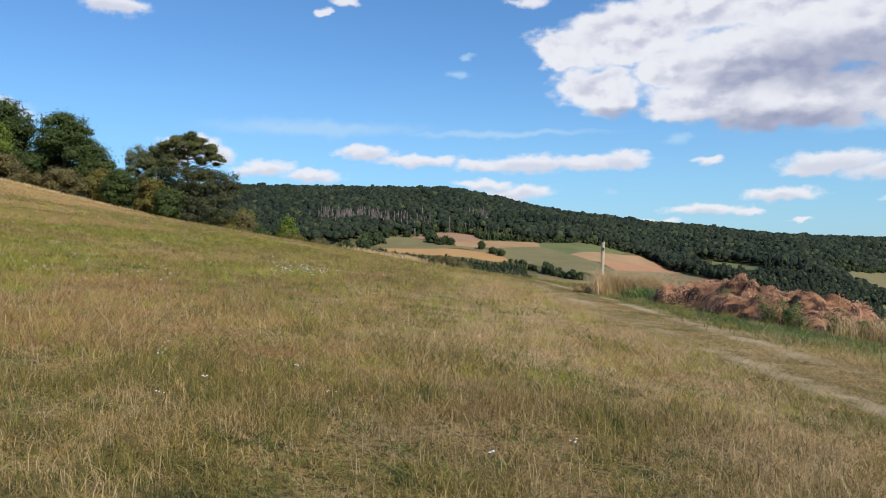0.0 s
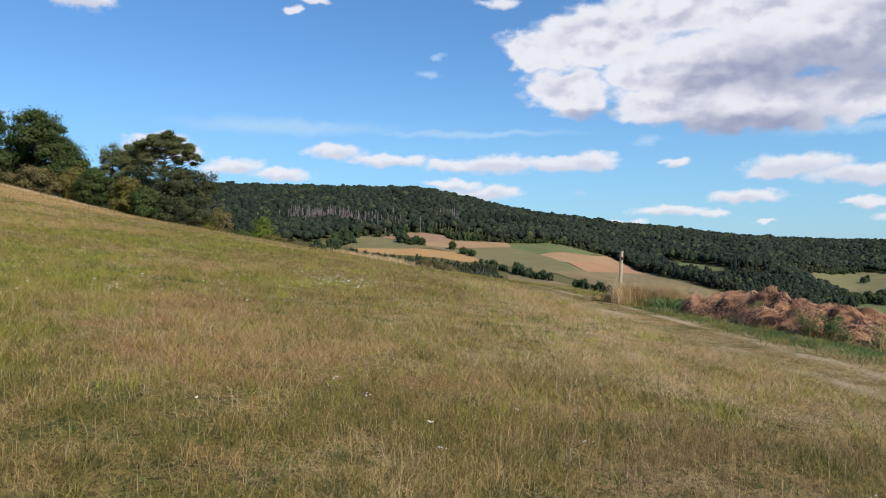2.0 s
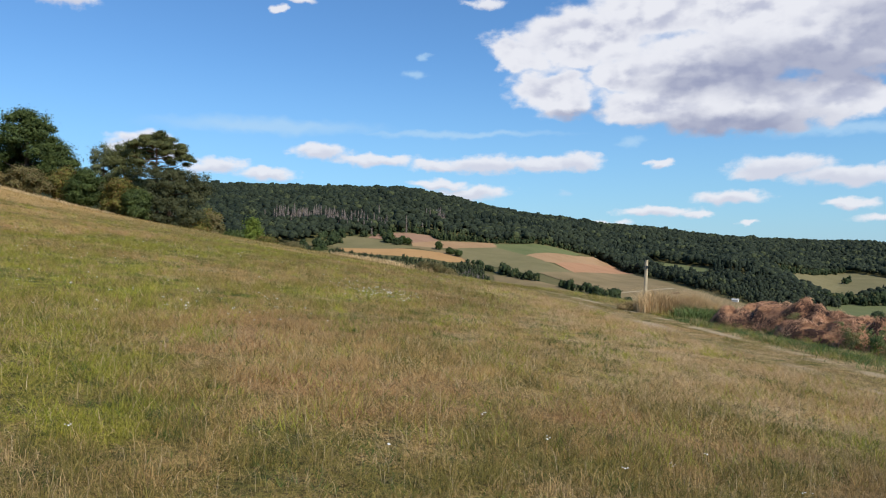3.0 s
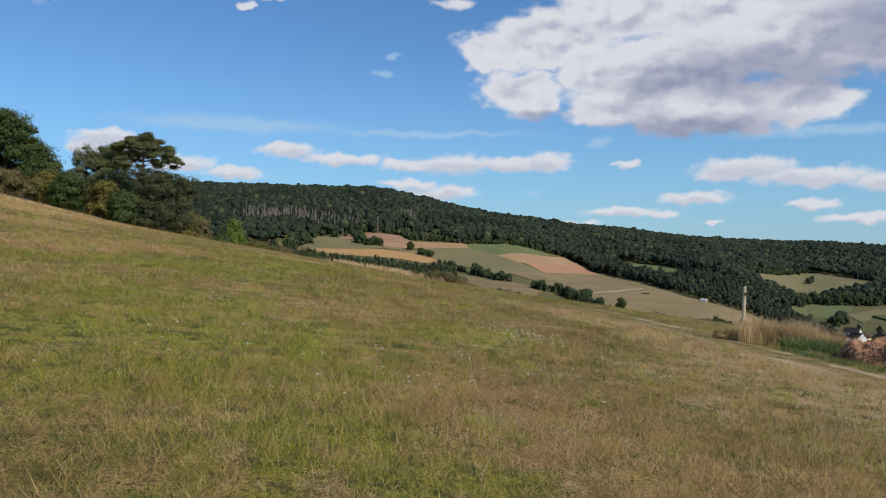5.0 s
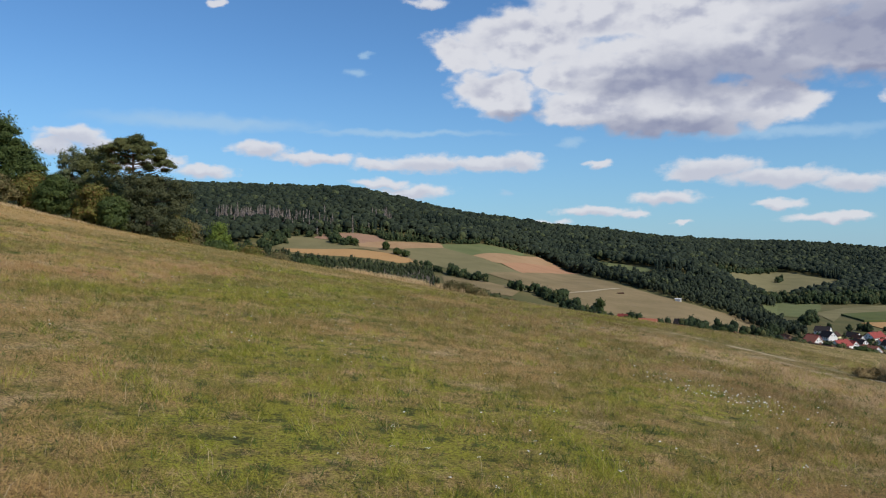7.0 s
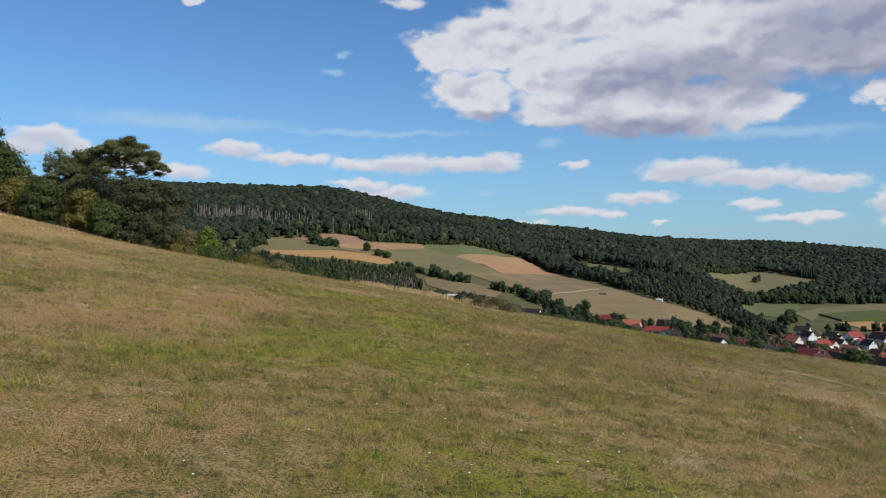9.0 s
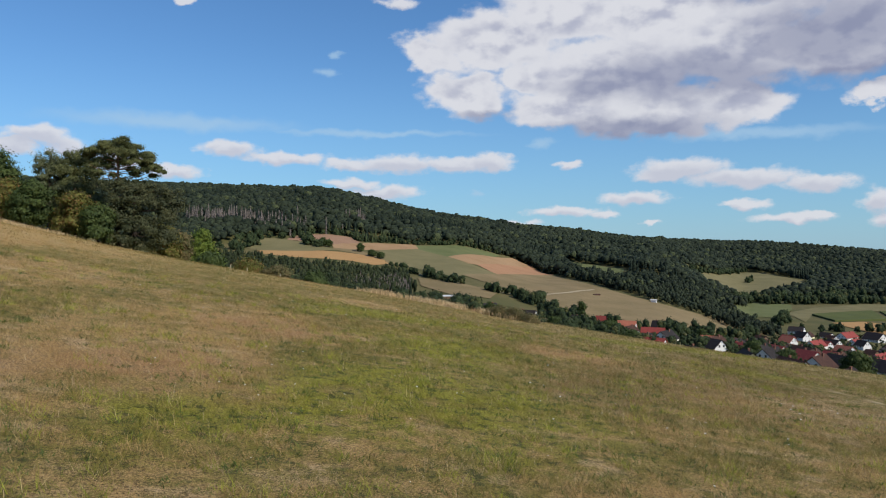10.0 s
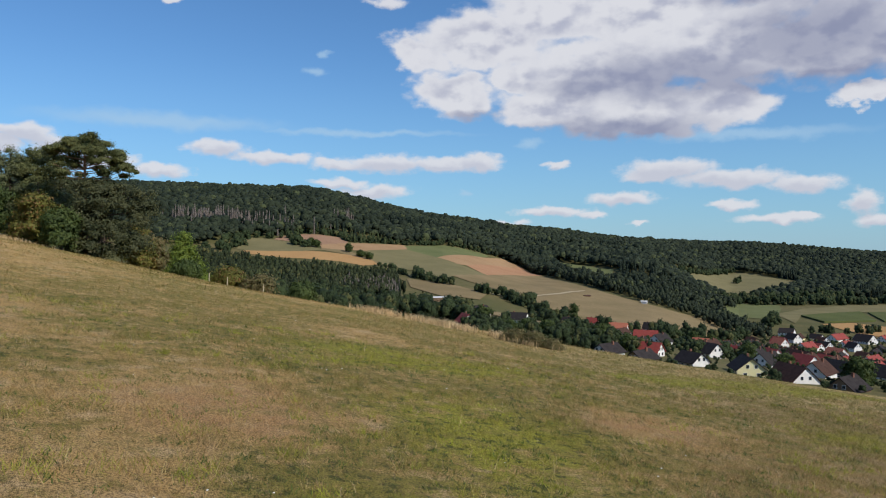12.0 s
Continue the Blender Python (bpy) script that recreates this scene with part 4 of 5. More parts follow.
D, R, O, B = (ROOF_DARK, "dark-tiled"), (ROOF_RED, "red-tiled"), (ROOF_ORANGE, "orange-tiled"), (ROOF_BROWN, "brown-tiled")
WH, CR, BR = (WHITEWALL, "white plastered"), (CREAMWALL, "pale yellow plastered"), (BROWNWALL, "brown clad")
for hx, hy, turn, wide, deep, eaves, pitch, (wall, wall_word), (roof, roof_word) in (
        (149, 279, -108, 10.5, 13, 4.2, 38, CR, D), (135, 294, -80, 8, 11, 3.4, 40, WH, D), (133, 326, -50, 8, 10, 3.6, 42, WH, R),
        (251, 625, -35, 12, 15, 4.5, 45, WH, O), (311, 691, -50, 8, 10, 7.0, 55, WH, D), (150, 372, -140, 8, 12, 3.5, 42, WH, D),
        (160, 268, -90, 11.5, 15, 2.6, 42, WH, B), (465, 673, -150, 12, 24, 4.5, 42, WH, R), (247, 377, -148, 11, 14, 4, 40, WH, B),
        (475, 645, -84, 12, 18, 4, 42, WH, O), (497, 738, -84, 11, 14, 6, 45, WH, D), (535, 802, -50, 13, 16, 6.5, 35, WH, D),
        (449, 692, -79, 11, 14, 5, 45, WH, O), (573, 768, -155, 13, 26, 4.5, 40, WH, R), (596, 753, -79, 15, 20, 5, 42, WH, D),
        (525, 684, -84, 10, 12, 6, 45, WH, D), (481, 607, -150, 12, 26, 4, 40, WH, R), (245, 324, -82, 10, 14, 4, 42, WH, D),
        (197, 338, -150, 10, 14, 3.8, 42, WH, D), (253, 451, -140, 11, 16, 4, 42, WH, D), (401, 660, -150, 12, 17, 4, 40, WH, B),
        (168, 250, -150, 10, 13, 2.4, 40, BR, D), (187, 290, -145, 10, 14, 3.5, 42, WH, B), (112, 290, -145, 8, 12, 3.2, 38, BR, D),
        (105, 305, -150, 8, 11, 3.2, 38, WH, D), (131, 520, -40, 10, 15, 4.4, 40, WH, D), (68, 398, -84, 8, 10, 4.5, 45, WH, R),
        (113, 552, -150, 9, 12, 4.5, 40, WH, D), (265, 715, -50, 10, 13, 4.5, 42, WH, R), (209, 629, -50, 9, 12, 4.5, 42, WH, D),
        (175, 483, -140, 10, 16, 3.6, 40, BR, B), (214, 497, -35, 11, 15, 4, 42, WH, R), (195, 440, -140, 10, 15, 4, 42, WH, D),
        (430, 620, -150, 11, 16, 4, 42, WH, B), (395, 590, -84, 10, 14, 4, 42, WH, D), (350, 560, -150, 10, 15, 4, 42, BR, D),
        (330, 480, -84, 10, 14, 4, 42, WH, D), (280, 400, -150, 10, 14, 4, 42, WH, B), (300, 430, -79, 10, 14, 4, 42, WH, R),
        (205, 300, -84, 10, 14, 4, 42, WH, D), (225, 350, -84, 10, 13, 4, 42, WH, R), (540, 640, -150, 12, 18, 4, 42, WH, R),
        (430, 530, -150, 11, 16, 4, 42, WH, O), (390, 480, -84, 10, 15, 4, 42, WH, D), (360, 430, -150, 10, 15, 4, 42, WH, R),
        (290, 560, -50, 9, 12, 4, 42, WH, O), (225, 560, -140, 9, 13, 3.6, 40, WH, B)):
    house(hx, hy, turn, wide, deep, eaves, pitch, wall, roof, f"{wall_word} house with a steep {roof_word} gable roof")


rnd = random.Random(17)
SPOTS = list(((505, 700), (545, 720), (440, 650), (415, 690), (455, 590), (500, 580), (520, 620), (560, 690), (380, 620), (365, 650), (340, 610),
                              (400, 540), (370, 520), (320, 530), (260, 480), (280, 510), (300, 380), (330, 410), (240, 430), (210, 410), (180, 360), (265, 350),
                              (600, 700), (580, 640), (620, 660), (560, 580), (480, 540), (450, 480), (420, 440), (270, 300), (290, 330), (320, 350)))
built = [tuple(ob.matrix_world.translation[:2]) for ob in bpy.data.objects if ob.name.startswith("house")] + SPOTS
STREETS = [(190, 300), (330, 340), (650, 640), (650, 770), (545, 805), (430, 715), (330, 600), (225, 470)]
for _ in range(1500):
    x, y = rnd.uniform(180, 660), rnd.uniform(290, 810)
    if len(SPOTS) < 78 and bool(inside(np.array(x), np.array(y), STREETS)) and all(math.hypot(x - a, y - b) > 20.5 for a, b in built):
        SPOTS.append((x, y))
        built.append((x, y))
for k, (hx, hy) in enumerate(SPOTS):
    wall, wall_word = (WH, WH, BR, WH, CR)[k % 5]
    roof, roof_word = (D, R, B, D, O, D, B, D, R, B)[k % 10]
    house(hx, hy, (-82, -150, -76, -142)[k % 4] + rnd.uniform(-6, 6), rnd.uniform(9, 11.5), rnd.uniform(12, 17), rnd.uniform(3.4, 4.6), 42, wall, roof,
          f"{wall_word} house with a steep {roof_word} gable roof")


def long_barn(x, y, turn, length, wide, tall, wall, roof, label):
    base = new("barn")
    base.matrix_world = pose(x, y, float(height(x, y)) - 0.6, 0, 0, turn)
    tagged(base, label, "barn")
    bm = bmesh.new()
    box(bm, -length / 2, length / 2, -wide / 2, wide / 2, 0, tall)
    part("wall", bm, wall, base)
    bm = bmesh.new()
    for side in (0, 1):
        vs = [bm.verts.new(p) for p in ((-length / 2 - 0.6, 0, tall + 1.2), (length / 2 + 0.6, 0, tall + 1.2),
                                        (length / 2 + 0.6, (wide / 2 + 0.6) * (1 - 2 * side), tall - 0.1), (-length / 2 - 0.6, (wide / 2 + 0.6) * (1 - 2 * side), tall - 0.1))]
        bm.faces.new(vs)
    bmesh.ops.remove_doubles(bm, verts=bm.verts[:], dist=0.01)
    bmesh.ops.solidify(bm, geom=bm.faces[:], thickness=0.2)
    part("roof", bm, roof, base)


long_barn(119, 758, 8, 26, 10, 4.4, BROWNWALL, ROOF_GREY, "low farm building with a pale grey roof")
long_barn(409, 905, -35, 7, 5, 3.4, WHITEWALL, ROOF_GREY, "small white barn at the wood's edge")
long_barn(340, 922, 20, 9, 4, 1.6, BROWNWALL, ROOF_BROWN, "low brown shelter on the pasture")


def make_gardens():
    """Hedges, shrubs and small trees that fill the ground between the houses."""
    rnd = np.random.RandomState(77)
    x, y = scatter(rnd, [(125, 250), (190, 235), (330, 330), (650, 630), (660, 780), (545, 815), (430, 725), (300, 680), (165, 500), (110, 380)], 8.5, 0.95)
    gap = np.min(np.hypot(x[:, None] - np.array(built)[:, 0], y[:, None] - np.array(built)[:, 1]), 1)
    ok = (gap > 9.0) & (rnd.rand(len(x)) < 0.55)
    x, y = x[ok], y[ok]
    planted("garden_shrubs", np.stack([x, y, height(x, y) + 0.2], -1), rnd.uniform(1.3, 3.3, len(x)) * np.where(y < 350, 0.6, 1.0), WOOD_CROWNS, BUSHES, "dark green hedges and shrubs in the village gardens", 78, 1.0, "shrubs")


make_gardens()

# ---- trees along the meadow's edge ----
def leaf_mesh(name, lobes, clumps, leaves, leaf, spread, mat, seed, flat=0.0):
    """Foliage: clumps on and inside some ellipsoid lobes, each of many small bent leaves."""
    rnd = np.random.RandomState(seed)
    sizes = np.array([(rx * ry * rz) ** (2 / 3) for _, (rx, ry, rz) in lobes])
    pick = rnd.choice(len(lobes), clumps, p=sizes / sizes.sum())
    cen, rad = np.array([c for c, _ in lobes], float)[pick], np.array([r for _, r in lobes], float)[pick]
    out = rnd.normal(size=(clumps, 3))
    out /= np.linalg.norm(out, axis=1, keepdims=True)
    out[:, 2] = np.where(out[:, 2] < -0.55, -out[:, 2], out[:, 2])
    heart = cen + out * rad * (0.55 + 0.5 * rnd.rand(clumps, 1) ** 0.6)
    leaves, leaf = int(leaves * 1.4), leaf * 0.9
    k = np.repeat(np.arange(clumps), leaves)
    size = spread * (0.45 + 0.75 * rnd.rand(clumps))[k, None]
    place = heart[k] + rnd.normal(size=(len(k), 3)) * size * np.array([1, 1, 0.62 - 0.3 * flat])
    puff = (place - heart[k]) / size
    n = out[k] * 0.7 + puff * 0.55 + rnd.normal(size=(len(k), 3)) * 0.42 + np.array([0, 0, 0.3])
    n /= np.linalg.norm(n, axis=1, keepdims=True)
    u = np.cross(n, rnd.normal(size=(len(k), 3)))
    u /= np.linalg.norm(u, axis=1, keepdims=True)
    v = np.cross(n, u)
    s = leaf * (0.6 + 0.8 * rnd.rand(len(k), 1))
    tip, mid = u * s, v * s * 0.45
    bend = n * s * 0.18
    verts = np.stack([place - tip, place + mid + bend, place + tip * 0.6 - mid], 1).reshape(-1, 3)
    faces = np.arange(len(verts)).reshape(-1, 3)
    return mesh_of(name, verts, faces, mat)


def tube(bm, points, radii, sides=7):
    """A tapered limb through some points."""
    rings = []
    for k, (p, r) in enumerate(zip(points, radii)):
        p = Vector(p)
        way = (Vector(points[min(k + 1, len(points) - 1)]) - Vector(points[max(k - 1, 0)])).normalized()
        side = way.cross(Vector((0.3, 1, 0.2))).normalized()
        other = way.cross(side)
        rings.append([bm.verts.new(p + (side * math.cos(2 * math.pi * s / sides) + other * math.sin(2 * math.pi * s / sides)) * r) for s in range(sides)])
    for a, b in zip(rings[:-1], rings[1:]):
        for s in range(sides):
            bm.faces.new((a[s], a[(s + 1) % sides], b[(s + 1) % sides], b[s]))
    bm.faces.new(rings[-1])


def tree(name, x, y, lobes, mat, bark, seed, label, clumps=260, leaves=55, leaf=0.26, spread=0.6, thick=0.25, category="tree", flat=0.0, lean=0.0, sink=0.1, rise=0.0):
    """A tree with a tapered trunk, limbs to its lobes of foliage, and a crown of leaves."""
    rnd = np.random.RandomState(seed)
    base = new(name)
    base.matrix_world = pose(x, y, float(height(x, y)) - sink)
    tagged(base, label, category, "trees along the meadow edge")
    top = max(c[2] for c, _ in lobes)
    bm = bmesh.new()
    n = 7
    stem = [(lean * (k / (n - 1)) ** 2 + rnd.normal() * 0.06 * k / n, rnd.normal() * 0.06 * k / n, top * k / (n - 1)) for k in range(n)]
    tube(bm, stem, [thick * (1.15 - 0.95 * k / (n - 1)) for k in range(n)])
    trunk = part("trunk", bm, bark, base)
    for c, r in lobes:
        h = max(0.25, min(0.9, (c[2] - r[2] * 0.7 - rise * rnd.uniform(0.3, 1.3)) / top))
        k = h * (n - 1)
        a, b = Vector(stem[int(k)]), Vector(stem[min(int(k) + 1, n - 1)])
        start = a.lerp(b, k - int(k))
        for fork in range(1):
            end = Vector(c) + Vector((rnd.normal() * r[0] * 0.4, rnd.normal() * r[1] * 0.4, r[2] * 0.3))
            midway = start.lerp(end, 0.5) + Vector((0, 0, -0.08 * (end - start).length))
            bm = bmesh.new()
            limb = thick * (0.24 if rise else 0.42)
            tube(bm, [start, midway, end], [limb, limb * 0.66, limb * 0.2], 5)
            part("limb", bm, bark, base)
    crown = new("crown", leaf_mesh("crown", lobes, clumps, leaves, leaf, spread, mat, seed, flat))
    crown.parent = base
    return base


def lobes_round(rnd, count, wide, low, high, lobe):
    """Lobes strewn over a rounded outline, for a broad crown between two heights."""
    made = []
    count, lobe = int(count * 1.5), lobe * 0.78
    for k in range(count):
        s = (k + 0.5) / count
        z = low + (high - low) * s
        reach = wide * math.sqrt(max(0.05, 1 - (2 * s - 0.85) ** 2)) * 0.75
        a = k * 2.4 + rnd.uniform(-0.4, 0.4)
        r = lobe * rnd.uniform(0.75, 1.2)
        made.append(((reach * math.cos(a) * rnd.uniform(0.55, 1.15), reach * math.sin(a) * rnd.uniform(0.55, 1.15), z), (r, r, r * 0.8)))
    return made


def make_edge_trees():
    rnd = random.Random(5)
    # the tall pine: open umbrella crown over a darker lower part
    pine = [((0.92 * x + 0.2, 1.1 * math.sin(2.3 * x + z), z - 0.9), (r * 1.02, r, f * 1.5)) for x, z, r, f in (
        (-0.3, 14.7, 1.6, 0.45), (1.0, 15.2, 0.8, 0.4), (-1.8, 14.5, 1.1, 0.4), (2.0, 14.3, 1.1, 0.4), (-3.6, 13.7, 1.3, 0.38), (-4.6, 13.3, 0.7, 0.25), (-0.6, 13.6, 1.8, 0.4), (1.4, 13.4, 1.3, 0.4),
        (3.1, 13.3, 1.2, 0.45), (4.2, 13.2, 0.6, 0.25), (-2.4, 12.7, 1.5, 0.28), (3.6, 12.1, 1.3, 0.35), (2.1, 12.4, 1.1, 0.3), (5.0, 11.5, 1.0, 0.32), (5.9, 11.1, 0.6, 0.22),
        (0.3, 12.6, 1.1, 0.25), (-3.6, 11.9, 0.9, 0.2), (-1.2, 11.8, 0.8, 0.18), (-2.2, 12.1, 1.0, 0.25), (1.2, 11.7, 0.9, 0.18), (-4.4, 12.7, 0.9, 0.3),
        (3.0, 11.3, 0.9, 0.18), (-0.4, 15.3, 0.7, 0.3), (4.6, 12.5, 0.8, 0.25), (-3.0, 14.3, 0.8, 0.3), (0.6, 14.1, 1.2, 0.35), (-5.2, 12.2, 0.8, 0.25), (-4.4, 11.2, 0.9, 0.22), (-2.8, 10.9, 0.9, 0.2), (2.0, 10.9, 1.0, 0.16), (-0.9, 10.8, 0.8, 0.16), (4.4, 10.7, 0.8, 0.16))]
    tree("pine_tree", -41, 122, pine, NEEDLE, PINEBARK, 11, "tall Scots pine with an open umbrella crown", 640, 62, 0.15, 0.27, 0.30, flat=0.2, rise=0.9)
    tree("pine_tree", -38.5, 120, [((0, 0, 7.0), (3.4, 2.6, 1.8)), ((2.2, 0.4, 5.0), (3.0, 2.6, 2.2)), ((-1.8, -0.4, 4.6), (2.8, 2.6, 2.2)), ((0.6, -0.8, 2.6), (3.6, 2.6, 1.9)), ((3.6, 0, 1.6), (2.0, 2.0, 1.5)), ((-1.5, -1.0, 1.0), (2.6, 2.2, 1.2)), ((1.5, -1.2, 0.8), (2.6, 2.2, 1.1)), ((0.0, 0.5, 8.0), (2.2, 2, 0.9)), ((-3.4, 0.3, 8.6), (1.8, 1.6, 0.8)), ((2.4, 0.2, 8.2), (2.2, 1.8, 0.9)), ((4.6, 0, 6.2), (1.8, 1.6, 1.3)), ((-0.6, 0.2, 9.0), (2.0, 1.6, 0.6)), ((4.4, 0.2, 7.9), (1.3, 1.2, 0.5))],
         DARKNEEDLE, BARK, 12, "dense dark pine with boughs down to the grass", 360, 80, 0.20, 0.5, 0.3)
    tree("pine_tree", -48.5, 129, [((0, 0, 11.2), (1.6, 1.5, 1.2)), ((-1.4, 0, 9.6), (2.0, 1.8, 1.2)), ((1.6, 0.3, 9.0), (2.2, 1.8, 1.3)), ((0, 0, 7.0), (3.0, 2.6, 1.8)), ((-2.2, 0, 4.6), (2.8, 2.4, 2.2)), ((2.2, 0, 4.4), (2.8, 2.4, 2.2))],
         NEEDLE, BARK, 13, "thin-topped pine beside the tall one", 220, 80, 0.19, 0.5, 0.28)
    tree("oak_tree", -63.2, 127, lobes_round(rnd, 16, 6.0, 1.4, 12.4, 2.5) + [((5.2, 0.5, 6.0), (2.2, 2.2, 2.0)), ((6.4, 0, 3.6), (2.0, 2.0, 2.0))], OAK, BARK, 14, "broad dark green oak at the meadow edge", 480, 62, 0.28, 0.65, 0.45)
    tree("oak_tree", -74, 128, lobes_round(rnd, 13, 6.0, 2.0, 11.8, 2.6), OAK, BARK, 16, "tall dark oak at the top of the slope", 300, 55, 0.33, 0.7, 0.45)
    tree("maple_tree", -69, 114, lobes_round(rnd, 11, 4.0, 1.5, 8.0, 1.9), LIME, BARK, 17, "yellow-green maple at the top of the slope", 320, 65, 0.28, 0.6, 0.3)
    sprig = [((2.6 * math.cos(2.4 * k) * (1 - 0.05 * k), 2.0 * math.sin(2.4 * k) * (1 - 0.05 * k), 3.8 + 0.46 * k), (0.75, 0.75, 0.95)) for k in range(14)]
    tree("pine_tree", -51.6, 128.5, sprig + [((0, 0, 10.9), (0.3, 0.3, 0.8)), ((-1.4, 0, 10.0), (0.3, 0.3, 0.9)), ((1.5, 0, 9.8), (0.3, 0.3, 0.8)), ((-2.4, 0, 3.2), (2.2, 2.2, 1.9)), ((2.2, 0, 3.0), (2.2, 2.2, 1.9))],
         SPRIGS, BARK, 15, "feathery grey-green pine between the oak and the tall pine", 300, 75, 0.17, 0.42, 0.25)
    tree("thorn_bush", -69.0, 120.5, lobes_round(rnd, 9, 4.2, 0.3, 5.2, 1.7), OAK, BARK, 25, "dark green thorn bush at the top of the slope", 220, 60, 0.24, 0.5, 0.12, "bush")
    tree("thorn_bush", -66.5, 131, lobes_round(rnd, 9, 4.6, 0.3, 5.4, 1.8), OAK, BARK, 26, "dark green thorn bush behind the oaks", 200, 55, 0.28, 0.55, 0.12, "bush")
    tree("hazel_bush", -45.5, 118, lobes_round(rnd, 8, 2.6, 0.8, 5.0, 1.4), HAZEL, BARK, 18, "hazel bush with yellowing leaves", 170, 60, 0.24, 0.5, 0.12, "bush")
    tree("thorn_bush", -51, 119, lobes_round(rnd, 8, 3.0, 0.8, 5.2, 1.5), OAK, BARK, 19, "dark green thorn bush", 170, 60, 0.24, 0.5, 0.12, "bush")
    tree("thorn_bush", -42.2, 117, lobes_round(rnd, 7, 2.0, 0.6, 4.2, 1.2), OAK, BARK, 20, "dark green thorn bush below the pine", 150, 60, 0.24, 0.45, 0.12, "bush")
    tree("thorn_bush", -58, 115, lobes_round(rnd, 9, 4.4, 0.3, 3.2, 1.4), THORN, BARK, 21, "brownish dry scrub at the meadow edge", 230, 60, 0.22, 0.5, 0.1, "bush")
    tree("thorn_bush", -65.5, 112, lobes_round(rnd, 9, 4.4, 0.2, 3.0, 1.3), THORN, BARK, 22, "brownish dry scrub at the meadow edge", 230, 60, 0.22, 0.5, 0.1, "bush")
    tree("thorn_bush", -54.5, 121, lobes_round(rnd, 8, 3.2, 0.6, 4.6, 1.5), HAZEL, BARK, 23, "olive scrub with dry twigs", 190, 60, 0.24, 0.5, 0.1, "bush")
    tree("maple_tree", -40, 196, [((0.36 * (17 - z) * math.cos(2.4 * k), 0.36 * (17 - z) * math.sin(2.4 * k), z), (1.0 + 0.12 * (17 - z),) * 3) for k, z in enumerate(np.linspace(2.5, 16.4, 24))], LIME, BARK, 24, "bright green young maple on the slope", 420, 60, 0.34, 0.7, 0.25)
    for k, (x, y, w, h) in enumerate(((-34.5, 121, 1.6, 3.0), (-35, 133, 1.8, 4.2), (-29, 122, 1.2, 1.6), (-24, 122, 1.4, 1.8), (-20, 121, 1.5, 1.9), (-15, 117, 1.6, 1.7), (-44, 170, 3.5, 10))):
        tree("thorn_bush", x, y, lobes_round(rnd, 7, w, 0.4, h, 0.55 * w), (HAZEL, THORN, OAK)[k % 3], BARK, 30 + k, "low scrub running out along the meadow edge", 140, 55, 0.24, 0.45, 0.1, "bush")
    for k, (x, y, w, h) in enumerate(((-0.6, 74.0, 0.9, 0.7), (0.6, 73.4, 1.0, 0.8), (1.7, 72.8, 0.8, 0.5))):
        tree("bramble_bush", x, y, lobes_round(rnd, 7, w, 0.1, h, 0.35), THORN, BARK, 44 + k, "brown half-dry bramble at the meadow edge", 120, 50, 0.10, 0.22, 0.04, "bush")
    for k, (x, y, w, h) in enumerate(((4.85, 25.6, 0.42, 0.28), (5.15, 25.4, 0.4, 0.34))):
        tree("bramble_bush", x, y, lobes_round(rnd, 7, w, 0.06, h, 0.17), THATCH, BARK, 54 + k, "low brown bramble in the dry grass beside the fence post", 110, 50, 0.035, 0.09, 0.02, "bush")
    for k, (x, y) in enumerate(((59, 1168), (75, 1134), (86, 1120), (-14, 1216), (4, 1194), (12, 1188))):
        tree("field_tree", x, y, lobes_round(rnd, 9, 5.5, 2.5, (12, 9, 8, 11, 12, 10)[k], 2.8), OAK, BARK, 50 + k, "lone dark tree between the far fields", 90, 30, 1.1, 1.2, 0.4)
    for k, (x, y, w, h) in enumerate(((166, 504, 3.2, 17), (178, 257, 5.0, 9.5), (183, 262, 4.0, 8), (125, 330, 4, 6), (160, 440, 4.5, 8), (150, 420, 4, 7), (110, 395, 4.5, 7), (92, 372, 4, 7), (78, 350, 4, 6.5), (85, 430, 5, 9),
                                      (235, 410, 4, 7), (215, 380, 4, 7), (190, 315, 3.4, 6), (306, 600, 5, 9), (357, 659, 5, 9))):
        tree("garden_tree", x, y, lobes_round(rnd, 9, w, 1.5, h, 0.55 * w), OAK, BARK, 70 + k, "dark green garden tree between the houses", 110, 30, 0.65, 1.0, 0.3)


make_edge_trees()

# ---- post, heap and herbs beside the track ----
def make_post(px, py, tall, label, insulated):
    base = new("fence_post")
    base.matrix_world = pose(px, py, float(height(px, py)) - 0.15, 0, 2.0, 0)
    tagged(base, label, "fence post")
    bm = bmesh.new()
    rnd = random.Random(2)
    rings = []
    for k in range(9):
        z, r = tall * k / 8, 0.062 - 0.004 * k / 8
        rings.append([bm.verts.new((r * math.cos(s * math.pi / 6) * rnd.uniform(0.94, 1.06), r * math.sin(s * math.pi / 6) * rnd.uniform(0.94, 1.06), z + (0.03 * math.cos(s * math.pi / 6) if k == 8 else 0))) for s in range(12)])
    for a, b in zip(rings[:-1], rings[1:]):
        for s in range(12):
            bm.faces.new((a[s], a[(s + 1) % 12], b[(s + 1) % 12], b[s]))
    bm.faces.new(rings[-1])
    part("pole", bm, GREYWOOD, base)
    if not insulated:
        return
    bm = bmesh.new()
    box(bm, -0.03, 0.03, -0.085, -0.055, 1.62, 1.72)
    bmesh.ops.bevel(bm, geom=bm.edges[:], offset=0.008, segments=1)
    part("insulator", bm, PANE, base, "dark plastic fence insulator")


